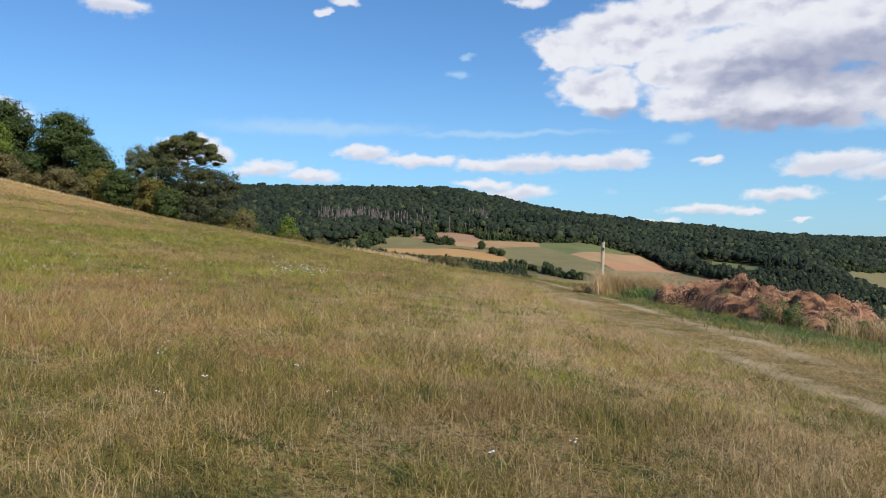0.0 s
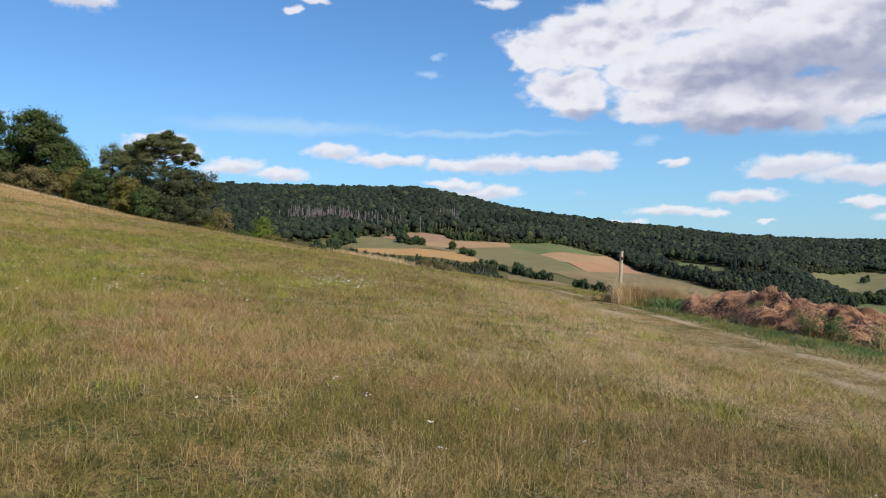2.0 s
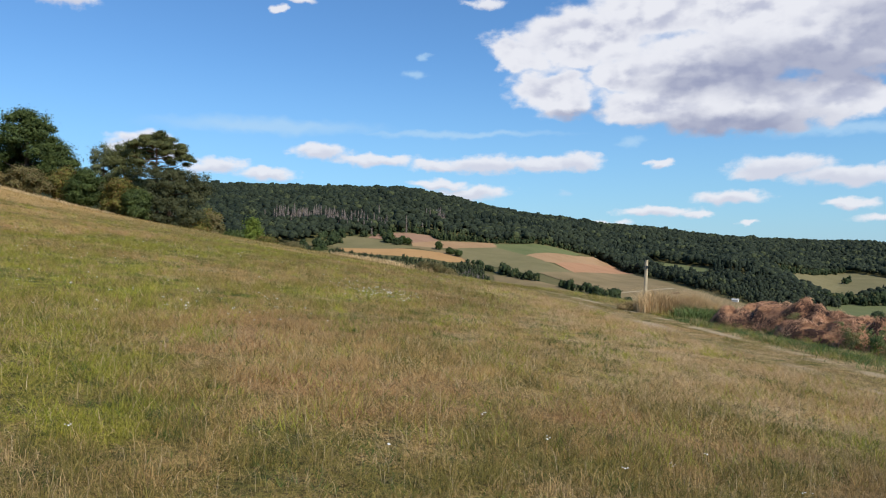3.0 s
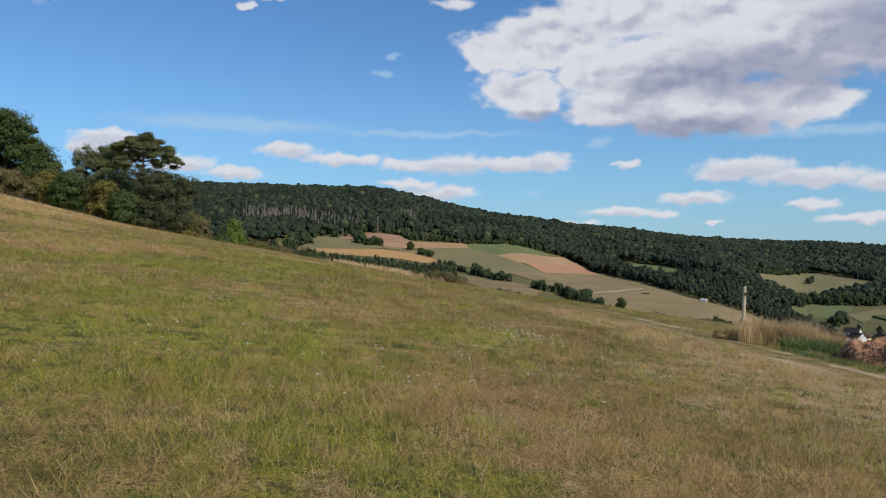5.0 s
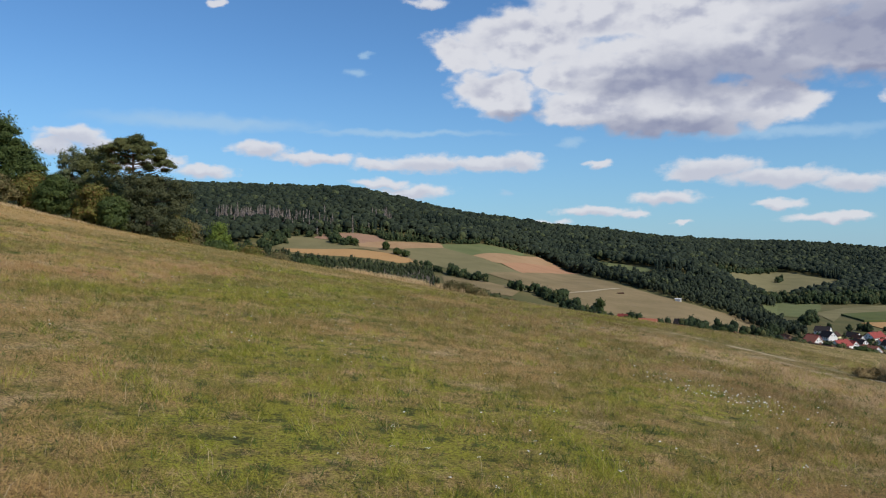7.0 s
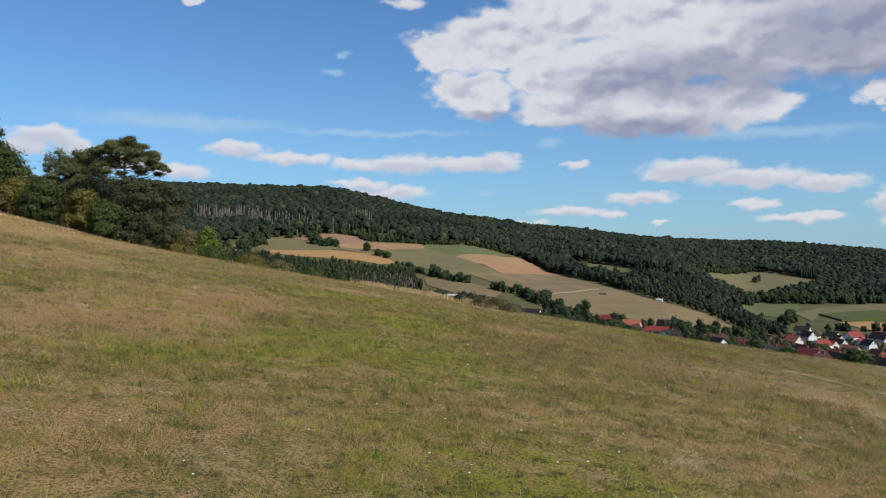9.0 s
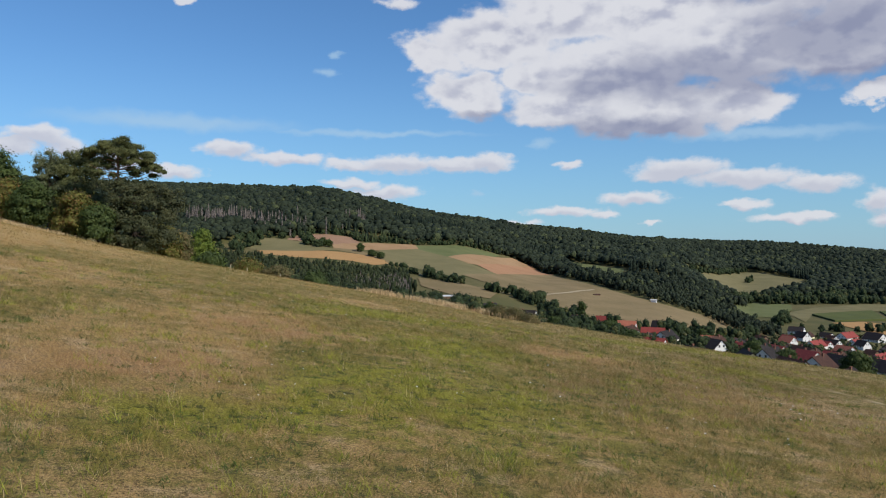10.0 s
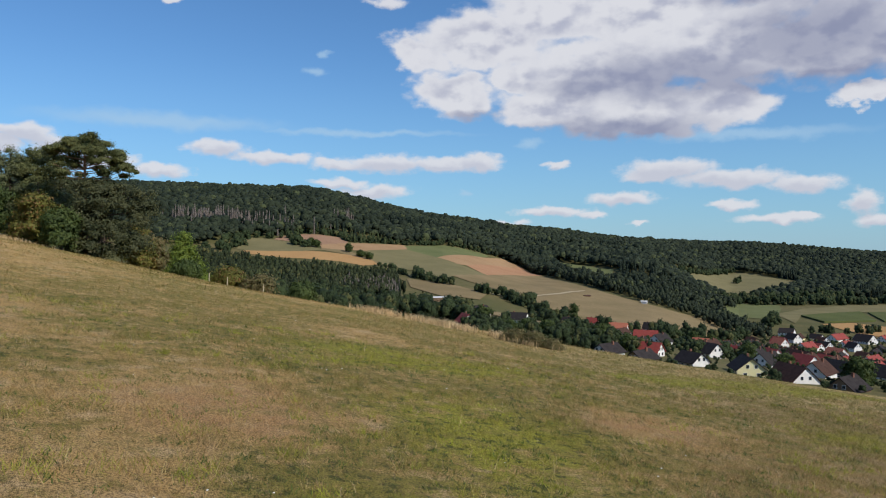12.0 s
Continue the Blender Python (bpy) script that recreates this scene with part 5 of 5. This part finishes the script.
make_post(5.3, 25.4, 1.9, "weathered grey wooden fence post in dry grass", True)
for px, py in ((-26.2, 120.0), (-24.0, 119.5), (-19.5, 116.0)):
    make_post(px, py, 1.25, "short pale fence post at the meadow's far edge", False)

HEAP_LINE = [(7.5, 21.6), (7.9, 20.2), (8.1, 18.6), (8.5, 17.0), (9.0, 15.6), (9.6, 14.6)]


def heap_height(x, y):
    """Height of the heap over the ground: a long mound with an uneven crest."""
    best = np.full(np.shape(x), 9.0)
    for (xa, ya), (xb, yb) in zip(HEAP_LINE[:-1], HEAP_LINE[1:]):
        s = np.clip(((x - xa) * (xb - xa) + (y - ya) * (yb - ya)) / ((xb - xa) ** 2 + (yb - ya) ** 2), 0, 1)
        best = np.minimum(best, np.hypot(x - xa - s * (xb - xa), y - ya - s * (yb - ya)))
    best = best + 0.22 * np.sin(y * 2.1 + 2 * np.sin(x * 1.7)) + 0.5 * np.clip(y - 21.6, 0, 2) ** 2
    return 0.79 * np.clip(1 - (best / 1.75) ** 2, -0.15, 1) * np.clip((22.5 - y) / 1.5, 0, 1) * np.clip((y - 14.5) / 3.6, 0, 1)


def bumps(x, y):
    """The heap's lumps: rounded forkfuls with sharp creases between them, and tufts on those."""
    lumps = []
    for a, b in zip(np.ravel(x), np.ravel(y)):
        u, v = a + 0.25 * noise.noise(Vector((a * 1.7, b * 1.7, 2))), b + 0.25 * noise.noise(Vector((a * 1.7, b * 1.7, 8)))
        lumps.append(0.30 * noise.noise(Vector((a * 0.8, b * 0.8, 0))) + 0.42 * abs(noise.noise(Vector((u * 1.3, v * 1.3, 5)))) + 0.20 * abs(noise.noise(Vector((u * 2.4, v * 2.4, 7))))
                     + 0.05 * noise.noise(Vector((a * 7, b * 7, 9))) - 0.10)
    return np.array(lumps).reshape(np.shape(x))


def make_heap():
    """A long heap of strawy manure, built of clods, with loose straw on it."""
    rnd = np.random.RandomState(6)
    xs, ys = np.meshgrid(np.arange(4.6, 12.6, 0.07), np.arange(10.4, 24.6, 0.07), indexing="ij")
    lift = heap_height(xs, ys)
    bump_z = bumps(xs, ys)
    z = height(xs, ys) + np.where(lift > 0.02, lift + bump_z * np.clip(lift * 2.2, 0, 1), -0.25)
    n, m = xs.shape
    i, j = np.meshgrid(np.arange(n - 1), np.arange(m - 1), indexing="ij")
    faces = np.stack([i * m + j, (i + 1) * m + j, (i + 1) * m + j + 1, i * m + j + 1], -1).reshape(-1, 4)
    low = (lift <= -0.1).ravel()
    faces = faces[~low[faces].all(1)]
    base = new("manure_heap")
    tagged(base, "long heap of reddish-brown strawy manure beside the track", "manure heap")
    mound = new("mound", mesh_of("mound", np.stack([xs, ys, z], -1), faces, DUNG, True))
    mound.parent = base
    # loose straw, lying along the heap's own slopes
    count = 150000
    x, y = rnd.uniform(5.2, 11.8, count), rnd.uniform(10.8, 24.2, count)
    i, j = ((x - 4.6) / 0.07).astype(int), ((y - 10.4) / 0.07).astype(int)
    open_side = np.array([noise.noise(Vector((a * 1.1, b * 1.1, 21))) for a, b in zip(x, y)])
    ok = (heap_height(x, y) > 0.03) & (rnd.rand(count) < np.clip(open_side * 5.0 + 0.75, 0.03, 1))
    x, y, i, j = x[ok], y[ok], i[ok], j[ok]
    slope_x, slope_y = np.gradient(z, 0.07)
    gx, gy = slope_x[i, j], slope_y[i, j]
    root = np.stack([x, y, z[i, j] + gx * (x - xs[i, j]) + gy * (y - ys[i, j]) + rnd.uniform(-0.012, 0.012, len(x))], -1)
    turn = np.arctan2(-gy, -gx) + rnd.normal(size=len(x)) * 1.2
    way = np.stack([np.cos(turn), np.sin(turn), np.cos(turn) * gx + np.sin(turn) * gy], -1)
    way /= np.linalg.norm(way, axis=1, keepdims=True)
    up = np.stack([-gx, -gy, np.ones(len(x))], -1)
    up /= np.linalg.norm(up, axis=1, keepdims=True)
    across = np.cross(up, way) * rnd.uniform(0.0018, 0.0045, (len(x), 1))
    reach = rnd.uniform(0.05, 0.13, (len(x), 1))
    middle = root + way * reach * 0.5 + up * rnd.uniform(0.004, 0.014, (len(x), 1))
    verts = np.stack([root - across, root + across, middle + across, middle - across, root + way * reach], 1).reshape(-1, 3)
    k = np.arange(len(x))[:, None] * 5
    straw = new("loose_straw", mesh_of("loose_straw", verts, np.concatenate([k + [0, 1, 2], k + [0, 2, 3], k + [3, 2, 4]]), DUNGSTRAW))
    straw.parent = base
    tagged(straw, "loose pale straw on the heap", kind="stuff")


def strands(rnd, place, length, width, tilt, mat, droop=0.25, simple=False, least=0.0):
    """Blades: each a bent, tapered strip from its root; tilt is how far they lean from upright."""
    n = len(place)
    length = length * (0.55 + 0.9 * rnd.rand(n, 1)) if np.isscalar(length) else length[:, None]
    width = width if np.isscalar(width) else width[:, None]
    a = rnd.uniform(0, 2 * np.pi, n)
    lean = least + np.abs(rnd.normal(size=(n, 1))) * tilt
    lean_way = np.stack([np.cos(a), np.sin(a), 0 * a], -1)
    up = np.array([0, 0, 1.0]) + lean_way * lean
    up /= np.linalg.norm(up, axis=1, keepdims=True)
    face = rnd.uniform(0, 2 * np.pi, n)
    side = np.stack([np.cos(face), np.sin(face), 0 * face], -1) * width * 0.5
    mid = place + up * length * 0.55
    tip = place + up * length + lean_way * length * droop - np.array([0, 0, 1.0]) * length * droop * 0.35
    verts = np.stack([place - side, place + side, mid + side * 0.75, mid - side * 0.75, tip], 1).reshape(-1, 3)
    k = np.arange(n)[:, None] * 5
    faces = np.concatenate([k + [0, 1, 2], k + [0, 2, 3], k + [3, 2, 4]])
    if simple:
        verts, k = np.stack([place - side, place + side, tip], 1).reshape(-1, 3), np.arange(n)[:, None] * 3
        faces = k + [0, 1, 2]
    return mesh_of("strands", verts, faces, mat)


make_heap()


def clump_of(name, centre, reach, count, length, width, tilt, mat, label, category, seed, kind="stuff"):
    """A stand of tall stalks round a place."""
    rnd = np.random.RandomState(seed)
    x = centre[0] + rnd.normal(size=count) * reach[0]
    y = centre[1] + rnd.normal(size=count) * reach[1]
    place = np.stack([x, y, height(x, y) + np.clip(heap_height(x, y), 0, 2) * 0.8 - 0.03], -1)
    ob = new(name, strands(rnd, place, length, width, tilt, mat, 0.3))
    return tagged(ob, label, category, kind=kind)


def tussock_row(spots, count, length, width, tilt, mat, label, seed):
    """Tall grass in a few bunches that fan out from their feet."""
    rnd = np.random.RandomState(seed)
    place, tall = [], []
    for (x, y), share, reach in spots:
        n = int(count * share)
        px, py = x + rnd.normal(size=n) * reach, y + rnd.normal(size=n) * reach * 1.3
        place.append(np.stack([px, py, height(px, py) - 0.03], -1))
        tall.append(length * rnd.uniform(0.45, 1.25, n) * (0.75 + 0.5 * share))
    place, tall = np.concatenate(place), np.concatenate(tall)
    ob = new("tall_grass", strands(rnd, place, tall, np.full(len(tall), width), tilt, mat, 0.28))
    return tagged(ob, label, "grass", kind="stuff")


tussock_row([((5.5, 25.1), 1.0, 0.17), ((5.9, 24.9), 0.8, 0.2), ((5.15, 24.8), 0.4, 0.14), ((6.2, 24.9), 0.6, 0.22)], 1300, 0.72, 0.011, 0.24, TALLGRASS, "tall dry grass round the fence post", 41)
tussock_row([((6.55, 24.4), 1.0, 0.18), ((6.95, 24.3), 0.8, 0.2), ((7.35, 24.0), 0.5, 0.25), ((7.8, 23.6), 0.3, 0.25)], 1400, 0.78, 0.011, 0.24, TALLGRASS, "tall dry grass between post and heap", 42)
clump_of("tall_grass", (7.6, 23.2), (0.5, 0.6), 1500, 0.5, 0.014, 0.35, LEGGY, "olive grass at the end of the heap", "grass", 43)
tussock_row([((8.6, 13.6), 1.0, 0.25), ((9.2, 13.0), 0.9, 0.3), ((9.8, 12.4), 0.9, 0.35), ((8.1, 14.6), 0.5, 0.25), ((10.2, 13.2), 0.9, 0.35)], 1400, 0.55, 0.011, 0.35, TALLGRASS, "tall straw-coloured grass against the heap", 44)
clump_of("nettles", (6.5, 23.4), (0.35, 0.5), 1500, 0.42, 0.03, 0.45, HERBS, "green nettles before the dry grass", "herbs", 45)
clump_of("nettles", (5.9, 21.6), (0.35, 0.9), 4000, 0.12, 0.02, 0.9, HERBS, "green herbs along the foot of the heap", "herbs", 48)
clump_of("nettles", (6.2, 17.4), (0.42, 1.7), 9000, 0.12, 0.016, 0.9, HERBS, "green herbs along the foot of the heap", "herbs", 46)
clump_of("nettles", (6.7, 13.6), (0.60, 1.6), 9000, 0.13, 0.016, 0.9, HERBS, "green herbs along the foot of the heap", "herbs", 47)


def weed(x, y, tall, wide, mat, seed, label):
    """A leafy weed: a few stems with small leaves round them."""
    rnd = random.Random(seed)
    base = new("weed")
    ground = float(height(x, y)) + max(0.0, float(heap_height(np.array(x), np.array(y)))) * 0.7
    base.matrix_world = pose(x, y, ground - 0.02)
    tagged(base, label, "weed", "weeds at the heap")
    lobes = []
    for k in range(7):
        a, r = k * 0.9 + rnd.uniform(0, 0.6), wide * rnd.uniform(0.3, 0.7)
        tip = (r * math.cos(a), r * math.sin(a), tall * rnd.uniform(0.6, 0.95))
        bm = bmesh.new()
        tube(bm, [(0, 0, 0), (tip[0] * 0.45, tip[1] * 0.45, tip[2] * 0.55), tip], [0.012, 0.009, 0.004], 5)
        part("stem", bm, mat, base)
        lobes += [(tip, (0.05, 0.05, 0.09)), ((tip[0] * 0.6, tip[1] * 0.6, tip[2] * 0.6), (0.08, 0.08, 0.12)), ((tip[0] * 0.5, tip[1] * 0.5, tip[2] * 0.3), (0.09, 0.09, 0.10))]
    leaves = new("leaves", leaf_mesh("leaves", lobes, 55, 12, 0.034, 0.06, mat, seed))
    leaves.parent = base


for k, (x, y, tall, wide) in enumerate(((7.15, 16.6, 0.66, 0.42), (7.35, 16.1, 0.58, 0.36), (7.0, 18.9, 0.36, 0.22), (7.9, 15.2, 0.50, 0.3), (8.2, 14.6, 0.42, 0.28), (7.3, 15.5, 0.35, 0.25))):
    weed(x, y, tall, wide, (LEGGY, HERBS, LEGGY)[k % 3], 60 + k, ("loose olive weed growing at the heap", "green weed growing at the heap", "low half-dry weed at the foot of the heap")[k % 3])


# ---- grass ----
def rut_line(y):
    return 4.1 + 0.002 * np.maximum(20.0 - y, 0) ** 2


def lattice(x, y, size, seed):
    """Smooth value noise from 0 to 1 over the plan, with cells of that size."""
    u, v = x / size, y / size
    i, j = np.floor(u).astype(np.int64), np.floor(v).astype(np.int64)
    fu, fv = u - i, v - j
    fu, fv = fu * fu * (3 - 2 * fu), fv * fv * (3 - 2 * fv)
    table = np.random.RandomState(seed).rand(512, 512)
    at = lambda a, b: table[a % 512, b % 512]
    return (at(i, j) * (1 - fu) + at(i + 1, j) * fu) * (1 - fv) + (at(i, j + 1) * (1 - fu) + at(i + 1, j + 1) * fu) * fv


def make_meadow():
    rnd = np.random.RandomState(21)
    roots, lengths, widths, stems, stem_len, stem_w = [], [], [], [], [], []
    # stretches of meadow, from the near grass outwards: x range, y range, blades per square metre, length, width
    for x0, x1, y0, y1, density, long, wide in (
            (-5.5, 6, 2.8, 6.5, 3100, 0.100, 0.0036), (-8, 9, 6.5, 11.0, 1500, 0.12, 0.0060), (-14, -5.5, 3.0, 6.5, 300, 0.10, 0.009), (-20, -8, 6.5, 12.0, 1100, 0.13, 0.0066),
            (-15, 9, 11.0, 19.0, 850, 0.125, 0.0064), (-24, 9, 19.0, 32.0, 540, 0.13, 0.0080), (-34, 15, 32.0, 50.0, 260, 0.14, 0.0115),
            (-50, 22, 50.0, 75.0, 70, 0.13, 0.024), (-75, 12, 75.0, 128.0, 24, 0.14, 0.042)):
        n = int((x1 - x0) * (y1 - y0) * density)
        x, y = rnd.uniform(x0, x1, n), rnd.uniform(y0, y1, n)
        x, y = x + rnd.normal(size=n) * 0.05 * y, y + rnd.normal(size=n) * 0.05 * y
        # tufts: blades gather round places of their own
        thick = 0.45 * lattice(x, y, 0.16 + 0.004 * y0, 1) + 0.55 * lattice(x, y, 0.5, 2) + 0.45 * lattice(x, y, 1.7, 3) - 0.22
        thick = np.clip(thick * 1.8 - 0.22, 0.10, 1)
        aside = np.abs(x - rut_line(y))
        worn = (np.abs(aside - 0.66) < 0.26) & (y < 42)
        ok = (rnd.rand(n) < 0.25 + 0.75 * thick) & ~(worn & (rnd.rand(n) < 0.85)) & (heap_height(x, y) < 0.1)
        x, y, thick, aside = x[ok], y[ok], thick[ok], aside[ok]
        size = (0.5 + 0.9 * rnd.rand(len(x))) * (0.30 + 1.15 * thick ** 1.4) * np.where((aside < 1.1) & (y < 42), 0.35, 1.0)
        roots.append(np.stack([x, y, height(x, y) - 0.01], -1))
        lengths.append(long * size)
        widths.append(np.full(len(x), wide) * rnd.uniform(0.7, 1.3, len(x)))
        n = int((x1 - x0) * (y1 - y0) * density * (0.014 if y1 < 12 else 0.005))
        x, y = rnd.uniform(x0, x1, n), rnd.uniform(y0, y1, n)
        ok = (heap_height(x, y) < 0.1) & (np.abs(x - rut_line(y)) > 1.2)
        x, y = x[ok], y[ok]
        stems.append(np.stack([x, y, height(x, y) - 0.01], -1))
        stem_len.append(long * rnd.uniform(1.2, 2.4, len(x)))
        stem_w.append(np.full(len(x), wide * 0.7))
    for name, few, simple, label in (("grass", slice(0, 1), False, "short summer meadow grass, green and straw-coloured in patches"),
                                     ("grass", slice(1, 9), True, "grass of the farther meadow, dry and green in patches")):
        blades = new(name, strands(rnd, np.concatenate(roots[few]), np.concatenate(lengths[few]), np.concatenate(widths[few]), 1.0, GRASS, 0.4, simple))
        tagged(blades, label, "grass", kind="stuff")
    dry = new("dry_stems", strands(rnd, np.concatenate(stems), np.concatenate(stem_len), np.concatenate(stem_w), 0.3, STEMS, 0.3))
    tagged(dry, "thin dry grass stems standing over the meadow", "grass", kind="stuff")
    # the fringe of long dry grass where the meadow drops away
    n = 6500
    s = 0.25 + 0.75 * rnd.rand(n) ** 0.8
    x, y = -14 + 15 * s + rnd.normal(size=n) * 0.8, 91 - 17.5 * s + rnd.normal(size=n) * 1.2
    keep = np.sin(x * 2.3 + 3 * np.sin(y * 0.9)) + np.sin(x * 0.9 - y * 0.4) > rnd.normal(size=n) * 0.5
    x, y, n = x[keep], y[keep], int(keep.sum())
    edge = new("tall_grass", strands(rnd, np.stack([x, y, height(x, y) - 0.03], -1), rnd.uniform(0.25, 0.75, n), np.full(n, 0.04), 0.3, TALLGRASS, 0.3))
    tagged(edge, "fringe of long dry grass where the meadow drops away", "grass", kind="stuff")


make_meadow()


def bunches(name, count, x0, x1, y0, y1, blades, reach, length, width, tilt, mat, label, seed, simple=True):
    """Many small bunches of blades strewn over a stretch of meadow; bunches farther off are larger and fewer."""
    rnd = np.random.RandomState(seed)
    y = y0 * (y1 / y0) ** rnd.rand(count)
    x = x0 * (0.4 + 0.6 * y / y1) + rnd.rand(count) * (x1 * (0.6 + 0.4 * y / y1) - x0 * (0.4 + 0.6 * y / y1))
    ok = (heap_height(x, y) < 0.05) & (np.abs(x - rut_line(y)) > 1.1)
    x, y = x[ok], y[ok]
    grow = rnd.uniform(0.5, 1.4, len(x)) * (0.8 + y / 30)
    k = np.repeat(np.arange(len(x)), blades)
    off = rnd.normal(size=(len(k), 2)) * reach * grow[k, None]
    px, py = x[k] + off[:, 0], y[k] + off[:, 1]
    place = np.stack([px, py, height(px, py) - 0.01], -1)
    tall = length * rnd.uniform(0.4, 1.2, len(k)) * np.minimum(grow, 1.6)[k]
    ob = new(name, strands(rnd, place, tall, width * (0.8 + y[k] / 20), tilt, mat, 0.35, simple))
    tagged(ob, label, "grass", kind="stuff")


rnd = np.random.RandomState(84)
for count, y0, y1, long, wide in ((34000, 2.8, 6.5, 0.09, 0.0034), (40000, 6.5, 12.0, 0.12, 0.0055)):
    x, y = rnd.uniform(-7 - y0 * 0.8, 6 + y0 * 0.3, count), rnd.uniform(y0, y1, count)
    fallen = new("dead_thatch", strands(rnd, np.stack([x, y, height(x, y) + rnd.uniform(0.0, 0.03, count)], -1), long, wide, 1.5, THATCH, 0.3, True, 0.7))
    tagged(fallen, "fallen straw and dead grass in the meadow", "grass", kind="stuff")
bunches("meadow_herbs", 4200, -34, 8, 2.8, 60, 26, 0.075, 0.085, 0.0095, 1.3, ROSETTES, "low dark green herbs among the meadow grass", 81)
bunches("grass_tussocks", 1400, -34, 12, 5.5, 60, 34, 0.085, 0.20, 0.0042, 0.5, TUSSOCKS, "bright yellow-green tussocks in the meadow", 82)
bunches("dead_thatch", 2200, -34, 14, 2.8, 45, 26, 0.12, 0.16, 0.0036, 2.5, THATCH, "fallen straw and dead grass in the meadow", 83)
clump_of("tall_grass", (-62.0, 109.5), (6.5, 1.8), 2200, 0.5, 0.05, 0.3, TALLGRASS, "fringe of long dry grass before the scrub", "grass", 51)
clump_of("tall_grass", (-50.5, 114.5), (3.5, 1.5), 1000, 0.45, 0.05, 0.3, TALLGRASS, "fringe of long dry grass before the scrub", "grass", 52)


def make_flowers():
    """White yarrow heads in loose groups."""
    rnd = np.random.RandomState(31)
    groups = [(-3.3, 17.9, 1.0, 1.3, 60), (-3.7, 18.8, 0.8, 1.6, 60), (-5.5, 11.6, 1.2, 1.2, 25), (-8.0, 13.0, 3.0, 3.0, 40), (-12.0, 22.0, 4.0, 5.0, 35),
              (-2.0, 5.0, 2.5, 1.5, 14), (-9.0, 33.0, 4.0, 5.0, 24), (-1.0, 34.0, 3.0, 4.0, 24), (-16.0, 30.0, 4.0, 5.0, 20), (-14.0, 50.0, 10.0, 10.0, 40), (-3.0, 26.0, 3.0, 4.0, 20)]
    heads, sizes = [], []
    for gx, gy, sx, sy, count in groups:
        for _ in range(count):
            x, y = gx + rnd.normal() * sx * 0.6, gy + rnd.normal() * sy * 0.6
            z, size = float(height(x, y)) + rnd.uniform(0.12, 0.26), rnd.uniform(0.008, 0.017) * (1 + y / 70)
            for _ in range(4 if y < 14 else 1):
                heads.append((x + rnd.normal() * 0.014 * (y < 14), y + rnd.normal() * 0.014 * (y < 14), z + rnd.normal() * 0.006))
                sizes.append(size * (0.5 if y < 14 else 1.0))
    planted("yarrow", heads, sizes, FAR_CROWNS, FLOWER, "white yarrow flower heads in the meadow", 32, 0.35, "flowers")


make_flowers()
